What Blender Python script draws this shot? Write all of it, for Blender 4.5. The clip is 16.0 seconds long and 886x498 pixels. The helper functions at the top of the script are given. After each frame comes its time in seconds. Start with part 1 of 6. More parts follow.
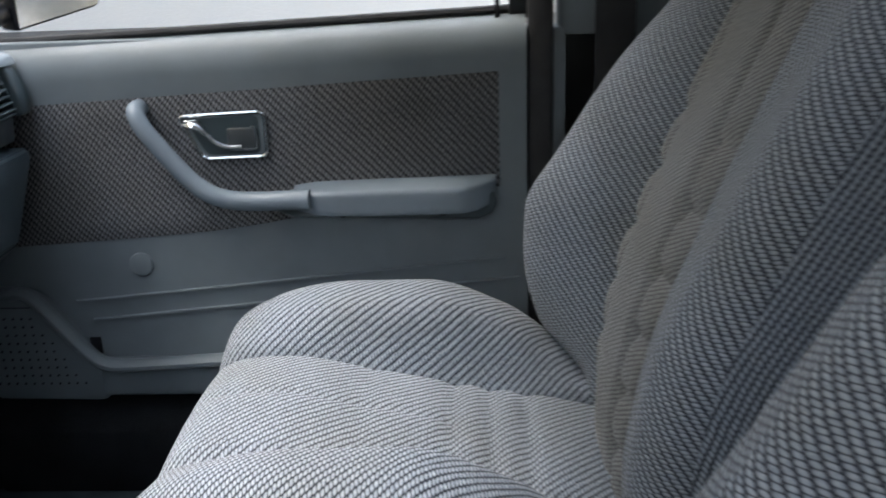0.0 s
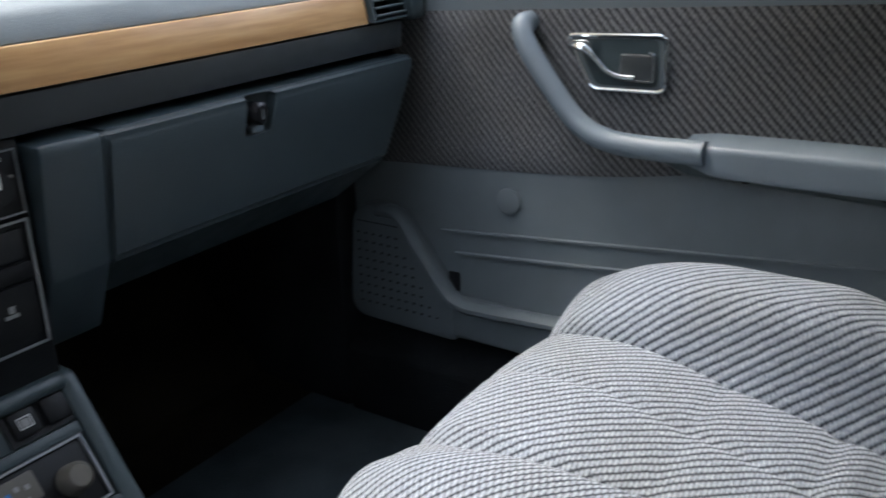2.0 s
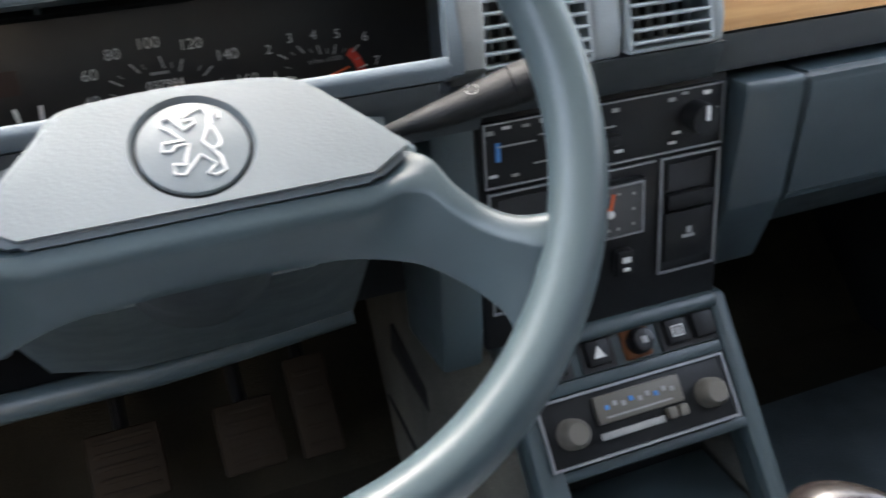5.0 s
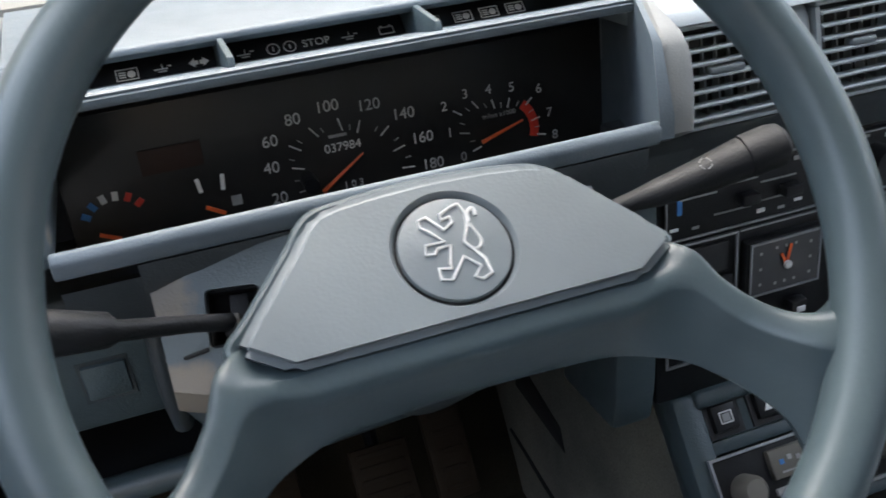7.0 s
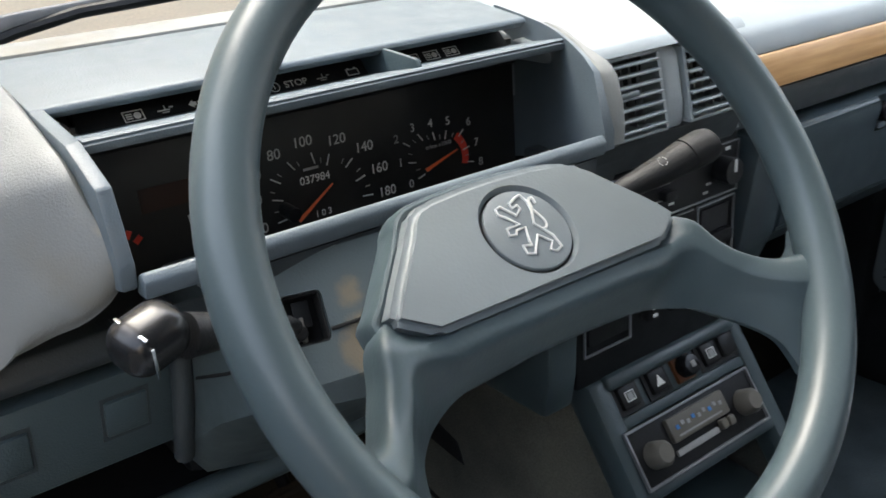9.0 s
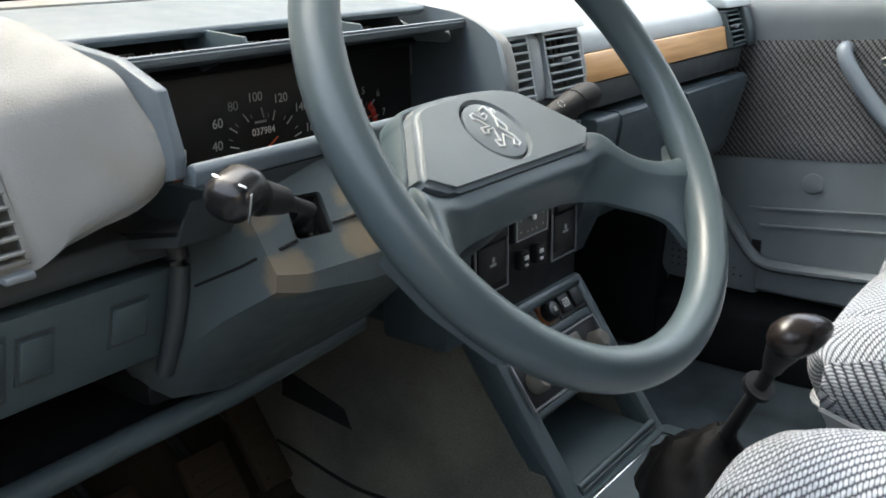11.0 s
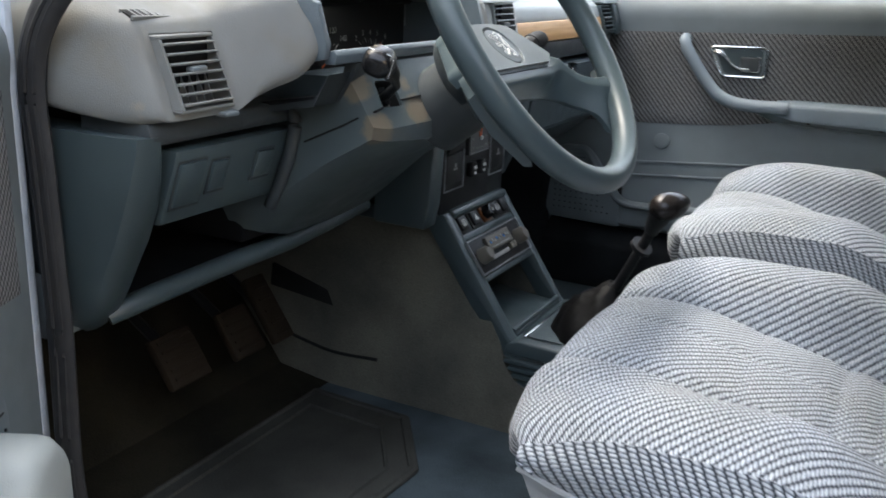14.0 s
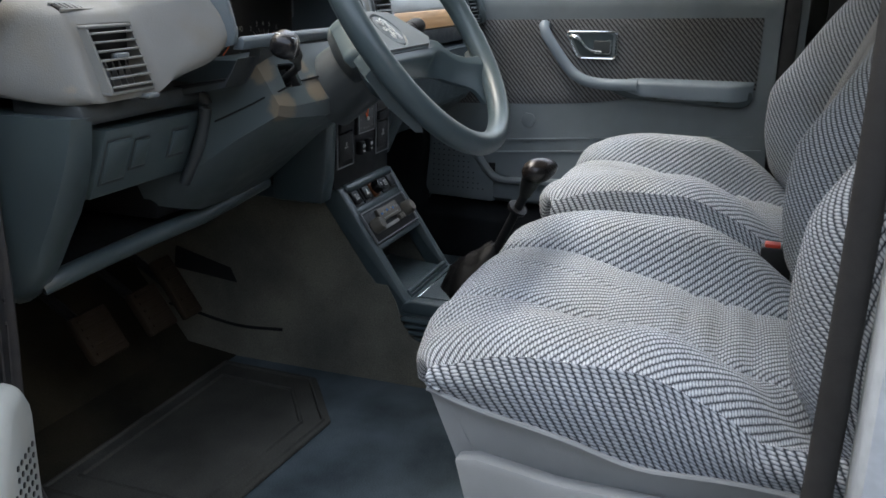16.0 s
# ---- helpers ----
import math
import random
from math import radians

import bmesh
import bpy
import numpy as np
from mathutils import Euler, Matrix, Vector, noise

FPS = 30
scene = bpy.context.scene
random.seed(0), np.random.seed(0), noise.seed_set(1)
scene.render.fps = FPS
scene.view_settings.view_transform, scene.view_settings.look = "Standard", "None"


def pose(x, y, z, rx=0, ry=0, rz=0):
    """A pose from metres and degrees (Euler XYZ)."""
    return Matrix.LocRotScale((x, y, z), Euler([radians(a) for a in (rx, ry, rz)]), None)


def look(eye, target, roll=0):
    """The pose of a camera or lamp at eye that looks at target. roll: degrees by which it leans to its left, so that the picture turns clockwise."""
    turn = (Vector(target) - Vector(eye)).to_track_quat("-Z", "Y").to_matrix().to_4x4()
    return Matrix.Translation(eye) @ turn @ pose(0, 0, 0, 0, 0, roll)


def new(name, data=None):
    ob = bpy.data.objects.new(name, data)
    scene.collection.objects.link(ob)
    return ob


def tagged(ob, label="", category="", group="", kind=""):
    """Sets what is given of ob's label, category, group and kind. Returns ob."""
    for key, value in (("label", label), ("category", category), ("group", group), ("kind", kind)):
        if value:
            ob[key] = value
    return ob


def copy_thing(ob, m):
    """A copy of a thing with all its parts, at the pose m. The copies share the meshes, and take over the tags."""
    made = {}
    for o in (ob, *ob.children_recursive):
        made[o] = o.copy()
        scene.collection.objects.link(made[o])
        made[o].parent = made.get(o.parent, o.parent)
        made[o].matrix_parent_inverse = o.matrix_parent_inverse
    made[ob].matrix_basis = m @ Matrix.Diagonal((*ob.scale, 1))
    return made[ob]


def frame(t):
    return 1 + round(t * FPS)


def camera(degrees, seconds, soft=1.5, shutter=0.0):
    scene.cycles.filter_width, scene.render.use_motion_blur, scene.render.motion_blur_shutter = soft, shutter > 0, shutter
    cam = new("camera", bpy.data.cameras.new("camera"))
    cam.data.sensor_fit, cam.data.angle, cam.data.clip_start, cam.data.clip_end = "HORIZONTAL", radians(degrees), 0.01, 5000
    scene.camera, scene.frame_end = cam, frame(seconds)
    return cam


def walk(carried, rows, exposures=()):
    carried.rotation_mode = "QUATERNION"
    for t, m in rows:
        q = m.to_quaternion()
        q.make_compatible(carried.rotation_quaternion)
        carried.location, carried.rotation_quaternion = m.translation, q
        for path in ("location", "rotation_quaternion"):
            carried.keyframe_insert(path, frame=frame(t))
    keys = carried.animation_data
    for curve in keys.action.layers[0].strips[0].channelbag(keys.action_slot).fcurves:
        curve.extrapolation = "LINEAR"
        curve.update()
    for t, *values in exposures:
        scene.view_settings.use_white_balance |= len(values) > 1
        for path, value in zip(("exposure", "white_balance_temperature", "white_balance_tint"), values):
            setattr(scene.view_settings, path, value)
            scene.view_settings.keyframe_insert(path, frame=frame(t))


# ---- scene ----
cam = camera(51.3, 16.0, soft=1.6, shutter=0.55)
PATH = [
    (0, (-0.531, -0.098, 0.928), (1.352, 0.0, 0.261), -2.1),
    (0.5, (-0.424, -0.11, 0.881), (1.435, 0.21, 0.215), -0.8),
    (1, (-0.328, -0.183, 0.852), (1.425, 0.502, 0.175), -1.1),
    (1.5, (-0.289, -0.18, 0.848), (1.359, 0.707, 0.143), -1.4),
    (2, (-0.289, -0.158, 0.842), (1.256, 0.9, 0.139), -1.8),
    (2.5, (-0.295, -0.159, 0.854), (1.105, 1.071, 0.127), -2.2),
    (3, (-0.301, -0.157, 0.854), (0.925, 1.244, 0.124), -3.0),
    (3.5, (-0.317, -0.137, 0.859), (0.762, 1.366, 0.101), -3.1),
    (4, (-0.33, -0.124, 0.867), (0.571, 1.474, 0.071), -3.4),
    (4.5, (-0.349, -0.111, 0.875), (0.406, 1.546, 0.048), -3.9),
    (5, (-0.374, -0.105, 0.882), (0.24, 1.604, 0.043), -4.2),
    (5.2, (-0.382, -0.101, 0.887), (0.18, 1.621, 0.041), -4.3),
    (7.3, (-0.481, -0.023, 0.929), (0.076, 1.699, 0.078), -6.6),
    (7.5, (-0.5, -0.021, 0.93), (0.118, 1.689, 0.095), -6.6),
    (8, (-0.549, -0.015, 0.937), (0.237, 1.634, 0.124), -6.0),
    (8.2, (-0.57, -0.016, 0.937), (0.284, 1.607, 0.139), -5.6),
    (10.5, (-0.805, -0.037, 0.893), (0.609, 1.215, 0.237), -1.8),
    (11, (-0.863, -0.037, 0.873), (0.636, 1.134, 0.253), -1.3),
    (11.5, (-0.92, -0.044, 0.856), (0.621, 1.085, 0.264), -1.5),
    (12, (-0.994, -0.059, 0.843), (0.568, 1.05, 0.269), -1.0),
    (12.5, (-1.071, -0.071, 0.842), (0.505, 1.015, 0.263), -0.2),
    (13, (-1.154, -0.084, 0.843), (0.447, 0.961, 0.256), 0.6),
    (13.5, (-1.227, -0.089, 0.84), (0.422, 0.878, 0.253), 1.8),
    (14, (-1.302, -0.104, 0.833), (0.401, 0.766, 0.25), 2.5),
    (14.5, (-1.361, -0.117, 0.83), (0.389, 0.659, 0.248), 2.7),
    (15, (-1.407, -0.124, 0.826), (0.38, 0.566, 0.249), 2.6),
    (15.5, (-1.431, -0.129, 0.826), (0.373, 0.512, 0.249), 2.2),
    (16, (-1.447, -0.136, 0.825), (0.365, 0.485, 0.249), 1.5),
]
walk(cam, [(t, look(eye, target, roll)) for t, eye, target, roll in PATH], exposures=[(0.0, 0.55, 6450, 8), (0.5, 0.55, 6350, 8), (2.0, 0.57, 6500, 8), (3.0, 0.9, 6700, 8), (3.8, 1.25, 7000, 8), (4.5, 1.62, 6700, 9), (5.2, 1.62, 6600, 9), (7.5, 0.98, 6500, 9), (8.2, 0.97, 6600, 8), (10.3, 1.09, 6900, 6), (11.0, 1.09, 6900, 6), (13.0, 1.1, 6900, 6), (14.5, 0.85, 6700, 7), (16.0, 0.63, 6700, 7)])

# ---------------------------------------------------------------- light
world = bpy.data.worlds.new("world")
scene.world = world
world.use_nodes = True
wn, wl = world.node_tree.nodes, world.node_tree.links
sky = wn.new("ShaderNodeTexSky")
sky.sky_type = "NISHITA"
sky.sun_disc = False
sky.sun_elevation = radians(56)
sky.sun_rotation = radians(4)
sky.air_density, sky.dust_density, sky.ozone_density = 1.0, 4.0, 1.0
haze = wn.new("ShaderNodeHueSaturation")
haze.inputs["Saturation"].default_value = 0.6
wl.new(sky.outputs[0], haze.inputs["Color"])
wl.new(haze.outputs[0], wn["Background"].inputs[0])
wn["Background"].inputs[1].default_value = 0.6
sun = new("sun", bpy.data.lights.new("sun", "SUN"))
sun.data.energy, sun.data.angle, sun.data.color = 0.22, radians(30), (1.0, 0.97, 0.92)
sun.matrix_world = look((0.22, 3.20, 5.26), (0, 0, 0.5))
scene.view_settings.exposure = 0.8


# ---------------------------------------------------------------- materials
def shader(name, rough=0.5, metal=0.0):
    m = bpy.data.materials.new(name)
    m.use_nodes = True
    n, l = m.node_tree.nodes, m.node_tree.links
    b = n["Principled BSDF"]
    b.inputs["Roughness"].default_value, b.inputs["Metallic"].default_value = rough, metal
    return m, n, l, b


def noise_of(n, l, scale, detail=3.0, coord="Object"):
    tc, nt = n.new("ShaderNodeTexCoord"), n.new("ShaderNodeTexNoise")
    nt.inputs["Scale"].default_value, nt.inputs["Detail"].default_value = scale, detail
    l.new(tc.outputs[coord], nt.inputs["Vector"])
    return nt.outputs["Fac"]


def ramp(n, l, fac, stops):
    r = n.new("ShaderNodeValToRGB")
    while len(r.color_ramp.elements) < len(stops):
        r.color_ramp.elements.new(0.5)
    for e, (p, c) in zip(r.color_ramp.elements, stops):
        e.position, e.color = p, (*c, 1)
    l.new(fac, r.inputs[0])
    return r.outputs[0]


def math_of(n, l, op, a, b=None, clamp=False):
    m = n.new("ShaderNodeMath")
    m.operation, m.use_clamp = op, clamp
    for k, v in enumerate((a, b)):
        if v is None:
            continue
        if isinstance(v, (int, float)):
            m.inputs[k].default_value = v
        else:
            l.new(v, m.inputs[k])
    return m.outputs[0]


def bump(n, l, b, height, strength, dist):
    bp = n.new("ShaderNodeBump")
    bp.inputs["Strength"].default_value, bp.inputs["Distance"].default_value = strength, dist
    l.new(height, bp.inputs["Height"])
    l.new(bp.outputs[0], b.inputs["Normal"])


def mixed(n, l, fac, a, b):
    m = n.new("ShaderNodeMix")
    m.data_type = "RGBA"
    l.new(fac, m.inputs[0])
    for k, v in ((6, a), (7, b)):
        if isinstance(v, tuple):
            m.inputs[k].default_value = (*v, 1)
        else:
            l.new(v, m.inputs[k])
    return m.outputs[2]


def scaled(c, k):
    return tuple(min(1, v * k) for v in c)


def plastic(name, col, rough=0.5, grain=700, depth=0.0006, wear=None, patch=9, even=0.15, strength=0.5):
    """Moulded plastic with a fine leather grain, blotches and an optional worn tint."""
    m, n, l, b = shader(name, rough)
    big, fine = noise_of(n, l, patch, 4), noise_of(n, l, grain, 2)
    c = ramp(n, l, big, [(0.3, scaled(col, 0.86)), (0.7, scaled(col, 1.1))])
    if wear:
        w = ramp(n, l, noise_of(n, l, 11, 6), [(0.50, (0, 0, 0)), (0.72, (0.8, 0.8, 0.8))])
        c = mixed(n, l, w, c, wear)
    l.new(c, b.inputs["Base Color"])
    r = ramp(n, l, noise_of(n, l, 40, 4), [(0.3, (rough * (1 - even),) * 3), (0.7, (min(1, rough * (1 + even)),) * 3)])
    l.new(r, b.inputs["Roughness"])
    bump(n, l, b, fine, strength, depth)
    return m


def hide_of(m, scale, strength, dist):
    """Leather-like grain of small rounded cells in place of the plain one."""
    n, l = m.node_tree.nodes, m.node_tree.links
    tc, vo = n.new("ShaderNodeTexCoord"), n.new("ShaderNodeTexVoronoi")
    vo.feature = "SMOOTH_F1"
    vo.inputs["Scale"].default_value = scale
    l.new(tc.outputs["Object"], vo.inputs["Vector"])
    inv = math_of(n, l, "SUBTRACT", 1.0, vo.outputs["Distance"])
    bump(n, l, n["Principled BSDF"], inv, strength, dist)
    return m


def twill(name, light, dark, pitch, angle, dash=0.0046, slant=1.1, gap=0.34, soil=(1.0, 0.985, 0.95), depth=0.0012):
    """Coarse woven cloth: rounded cords of short slanted strands with dark grooves between, in metres of the surface's own map."""
    m, n, l, b = shader(name, 0.95)
    uv, mp = n.new("ShaderNodeUVMap"), n.new("ShaderNodeMapping")
    mp.inputs["Rotation"].default_value = (0, 0, radians(angle))
    wob = n.new("ShaderNodeTexNoise")
    wob.inputs["Scale"].default_value, wob.inputs["Detail"].default_value = 90, 2
    l.new(uv.outputs[0], wob.inputs["Vector"])
    add = n.new("ShaderNodeVectorMath")
    add.operation = "MULTIPLY_ADD"
    add.inputs[1].default_value = (0.0022, 0.0022, 0)
    l.new(wob.outputs["Color"], add.inputs[0])
    l.new(uv.outputs[0], add.inputs[2])
    l.new(add.outputs[0], mp.inputs[0])
    sp = n.new("ShaderNodeSeparateXYZ")
    l.new(mp.outputs[0], sp.inputs[0])
    row = math_of(n, l, "MULTIPLY", sp.outputs[1], 1 / pitch)
    cord = math_of(n, l, "ABSOLUTE", math_of(n, l, "SINE", math_of(n, l, "MULTIPLY", row, math.pi)))
    cord = math_of(n, l, "POWER", cord, 0.8)
    base = math_of(n, l, "FLOOR", row)
    shift = math_of(n, l, "ADD", math_of(n, l, "MULTIPLY", math_of(n, l, "SUBTRACT", row, base), slant), math_of(n, l, "MULTIPLY", base, 0.41))
    ph = math_of(n, l, "ADD", math_of(n, l, "MULTIPLY", sp.outputs[0], 1 / dash), shift)
    yarn = math_of(n, l, "ABSOLUTE", math_of(n, l, "SINE", math_of(n, l, "MULTIPLY", ph, math.pi)))
    yarn = math_of(n, l, "MULTIPLY_ADD", math_of(n, l, "POWER", yarn, 0.8), 0.80)
    yarn.node.inputs[2].default_value = 0.20
    both = math_of(n, l, "MULTIPLY", cord, yarn)
    tone = ramp(n, l, both, [(gap * 0.55, dark), (gap * 1.25, scaled(light, 0.5)), (0.80, light)])
    fl = n.new("ShaderNodeTexNoise")
    fl.inputs["Scale"].default_value, fl.inputs["Detail"].default_value = 260, 3
    l.new(uv.outputs[0], fl.inputs["Vector"])
    speck = ramp(n, l, fl.outputs["Fac"], [(0.3, (0.72, 0.73, 0.76)), (0.5, (1.0, 1.0, 1.0)), (0.7, (1.24, 1.22, 1.18))])
    worn = ramp(n, l, noise_of(n, l, 6, 4), [(0.36, scaled(soil, 0.88)), (0.62, (1.02, 1.03, 1.06))])
    for extra in (speck, worn):
        mul = n.new("ShaderNodeMix")
        mul.data_type, mul.blend_type = "RGBA", "MULTIPLY"
        mul.inputs[0].default_value = 1
        l.new(tone, mul.inputs[6])
        l.new(extra, mul.inputs[7])
        tone = mul.outputs[2]
    l.new(tone, b.inputs["Base Color"])
    b.inputs["Sheen Weight"].default_value = 0.12
    b.inputs["Specular IOR Level"].default_value = 0.15
    bump(n, l, b, both, 0.9, depth)
    return m


def wood(name):
    m, n, l, b = shader(name, 0.32)
    tc, mp, nt = n.new("ShaderNodeTexCoord"), n.new("ShaderNodeMapping"), n.new("ShaderNodeTexNoise")
    mp.inputs["Scale"].default_value = (5, 60, 60)
    mp.inputs["Rotation"].default_value = (0, radians(9), 0)
    nt.inputs["Scale"].default_value, nt.inputs["Detail"].default_value = 2.2, 6
    l.new(tc.outputs["Object"], mp.inputs[0])
    l.new(mp.outputs[0], nt.inputs["Vector"])
    c = ramp(n, l, nt.outputs["Fac"], [(0.3, (0.46, 0.25, 0.10)), (0.55, (0.60, 0.35, 0.155)), (0.75, (0.68, 0.43, 0.21))])
    l.new(c, b.inputs["Base Color"])
    b.inputs["Coat Weight"].default_value = 0.2
    return m


def carpet(name, a, c2):
    m, n, l, b = shader(name, 1.0)
    c = ramp(n, l, noise_of(n, l, 6, 4), [(0.35, a), (0.65, c2)])
    f = ramp(n, l, noise_of(n, l, 500, 2), [(0.3, (0.8, 0.8, 0.8)), (0.7, (1.15, 1.15, 1.15))])
    mul = n.new("ShaderNodeMix")
    mul.data_type, mul.blend_type = "RGBA", "MULTIPLY"
    mul.inputs[0].default_value = 1
    l.new(c, mul.inputs[6])
    l.new(f, mul.inputs[7])
    l.new(mul.outputs[2], b.inputs["Base Color"])
    b.inputs["Specular IOR Level"].default_value = 0.1
    bump(n, l, b, noise_of(n, l, 400, 2), 0.6, 0.002)
    return m


def plain(name, col, rough=0.5, metal=0.0):
    m, n, l, b = shader(name, rough, metal)
    l.new(ramp(n, l, noise_of(n, l, 60, 3), [(0.3, scaled(col, 0.9)), (0.7, scaled(col, 1.08))]), b.inputs["Base Color"])
    bump(n, l, b, noise_of(n, l, 500, 2), 0.15, 0.0003)
    return m


def glass(name):
    m, n, l, b = shader(name, 0.0)
    b.inputs["Transmission Weight"].default_value = 1.0
    b.inputs["IOR"].default_value = 1.01
    b.inputs["Base Color"].default_value = (0.97, 0.99, 0.98, 1)
    return m


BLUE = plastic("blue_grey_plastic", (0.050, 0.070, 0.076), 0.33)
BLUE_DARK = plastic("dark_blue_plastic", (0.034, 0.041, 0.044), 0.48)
def with_patches(m, tint, spots):
    """Rubbed patches of their own shape: soft balls broken up by noise."""
    n, l = m.node_tree.nodes, m.node_tree.links
    b = n["Principled BSDF"]
    base = b.inputs["Base Color"].links[0].from_socket
    tc = n.new("ShaderNodeTexCoord")
    nz = math_of(n, l, "MULTIPLY", noise_of(n, l, 90, 5), 0.018)
    total = None
    for x, y, z, r in spots:
        d = n.new("ShaderNodeVectorMath")
        d.operation = "DISTANCE"
        d.inputs[1].default_value = (x, y, z)
        l.new(tc.outputs["Object"], d.inputs[0])
        k = math_of(n, l, "SUBTRACT", r + 0.009, math_of(n, l, "ADD", d.outputs["Value"], nz))
        k = math_of(n, l, "MULTIPLY", k, 160, True)
        total = k if total is None else math_of(n, l, "MAXIMUM", total, k)
    l.new(mixed(n, l, math_of(n, l, "MULTIPLY", total, 0.75), base, tint), b.inputs["Base Color"])
    return m


COWL = with_patches(plastic("worn_cowl_plastic", (0.069, 0.088, 0.092), 0.38), (0.182, 0.143, 0.095), [(-0.468, 0.434, 0.708, 0.020), (-0.466, 0.405, 0.664, 0.021), (-0.402, 0.394, 0.681, 0.021), (-0.404, 0.412, 0.707, 0.010)])
LEATHER = plastic("blue_wheel_plastic", (0.053, 0.075, 0.083), 0.34, grain=480, depth=0.0004, even=0.04, strength=0.3)
hide_of(LEATHER, 430, 0.22, 0.0003)
PAD = plastic("grey_hub_plastic", (0.152, 0.174, 0.183), 0.42, grain=600, depth=0.0004, even=0.05, strength=0.3)
hide_of(PAD, 600, 0.3, 0.0003)
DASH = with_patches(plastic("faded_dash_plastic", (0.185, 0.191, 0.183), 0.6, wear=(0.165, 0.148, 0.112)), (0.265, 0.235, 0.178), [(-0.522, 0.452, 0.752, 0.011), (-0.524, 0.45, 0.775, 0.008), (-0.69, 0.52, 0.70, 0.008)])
# pale base holds the windscreen light on dash top and centre vents
DASHTOP = plastic("lit_dash_top_plastic", (0.285, 0.322, 0.335), 0.42)
DOOR = plastic("grey_door_vinyl", (0.15, 0.176, 0.188), 0.48)
HOOD = plastic("hood_plastic", (0.105, 0.130, 0.145), 0.42)
COVER = plastic("pale_cover_vinyl", (0.30, 0.325, 0.315), 0.5)
PULL = plastic("armrest_plastic", (0.175, 0.212, 0.242), 0.22)
BLACK = plastic("black_plastic", (0.009, 0.0095, 0.0105), 0.42)
STALK = plastic("dark_grey_stalk_plastic", (0.011, 0.0115, 0.012), 0.55)
STALK.node_tree.nodes["Principled BSDF"].inputs["Specular IOR Level"].default_value = 0.25
BLACK.node_tree.nodes["Principled BSDF"].inputs["Specular IOR Level"].default_value = 0.3
HOLE = plain("unlit_recess", (0.004, 0.004, 0.004), 0.9)
RUBBER = plastic("black_rubber", (0.02, 0.02, 0.021), 0.7)
GREYBASE = plastic("grey_seat_plastic", (0.25, 0.265, 0.275), 0.46)
PAINT = plain("pale_blue_paint", (0.42, 0.47, 0.53), 0.25)
CHROME = plain("chrome", (0.72, 0.75, 0.75), 0.12, 1.0)
BRIGHT = plain("bright_metal_paint", (0.74, 0.74, 0.72), 0.3, 0.35)
SILVER = plain("silver_line", (0.3, 0.31, 0.32), 0.35, 0.6)
GLOSS = plain("glossy_black_plastic", (0.008, 0.008, 0.009), 0.27)
WOOD = wood("light_wood")
CARPET = carpet("blue_carpet", (0.034, 0.0455, 0.052), (0.086, 0.109, 0.121))
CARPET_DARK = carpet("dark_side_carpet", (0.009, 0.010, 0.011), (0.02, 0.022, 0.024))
CARPET_BROWN = carpet("dark_brown_carpet", (0.013, 0.012, 0.009), (0.030, 0.026, 0.018))
MAT = carpet("grey_mat", (0.036, 0.036, 0.032), (0.072, 0.071, 0.063))
PEDAL = plastic("dark_brown_pedal_rubber", (0.025, 0.018, 0.012), 0.8)
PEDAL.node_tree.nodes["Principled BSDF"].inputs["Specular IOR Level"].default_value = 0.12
HEADLINE = plain("roof_lining", (0.26, 0.26, 0.25), 0.9)
WHITE = plain("white_print", (0.7, 0.7, 0.68), 0.6)
GREYPRINT = plain("grey_print", (0.3, 0.3, 0.29), 0.6)
ORANGE = plain("orange_needle", (0.75, 0.12, 0.03), 0.5)
RED = plain("red_plastic", (0.6, 0.05, 0.03), 0.4)
BLUEPRINT = plain("blue_print", (0.05, 0.2, 0.5), 0.6)
AMBER = plain("amber_plastic", (0.14, 0.045, 0.012), 0.3)
GLASS = glass("window_glass")
HIDE = plastic("black_leatherette", (0.0025, 0.0025, 0.0027), 0.5, grain=300, depth=0.0006)
HIDE.node_tree.nodes["Principled BSDF"].inputs["Specular IOR Level"].default_value = 0.15
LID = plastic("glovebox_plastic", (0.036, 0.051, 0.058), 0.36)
KNOB = plastic("dull_radio_knob", (0.13, 0.12, 0.1), 0.5)
GREIGE = plain("pale_wall", (0.66, 0.55, 0.41), 0.9)
DARK_GROUND = plain("grey_floor", (0.07, 0.07, 0.068), 0.7)
DARKWALL = plain("grey_light_block", (0.12, 0.115, 0.11), 0.9)
CL, CD = (0.42, 0.462, 0.51), (0.038, 0.046, 0.058)
SEAT_MID = twill("seat_cloth_centre", CL, (0.050, 0.056, 0.066), 0.0070, 45)
SEAT_BOL_R = twill("seat_cloth_bolster", CL, CD, 0.0076, 45)
SEAT_BOL_L = twill("seat_cloth_bolster", CL, CD, 0.0076, -45, slant=-1.1)
SEAT_NOSE = twill("seat_cloth_nose", CL, CD, 0.0078, 16, dash=0.0048)
SEAT_SIDE = twill("seat_cloth_side", CL, CD, 0.0082, 63, dash=0.0050, slant=-1.1)
BACK_SIDE = twill("back_cloth_side", CL, CD, 0.0070, -8)
BACK_MID = twill("back_cloth_centre", (0.36, 0.365, 0.36), (0.12, 0.122, 0.12), 0.0036, 0, dash=0.0052, slant=0.5, depth=0.0006)
BACK_BOL_R = twill("back_cloth_bolster", CL, CD, 0.0068, 45)
BACK_BOL_L = twill("back_cloth_bolster", CL, CD, 0.0068, -45, slant=-1.1)
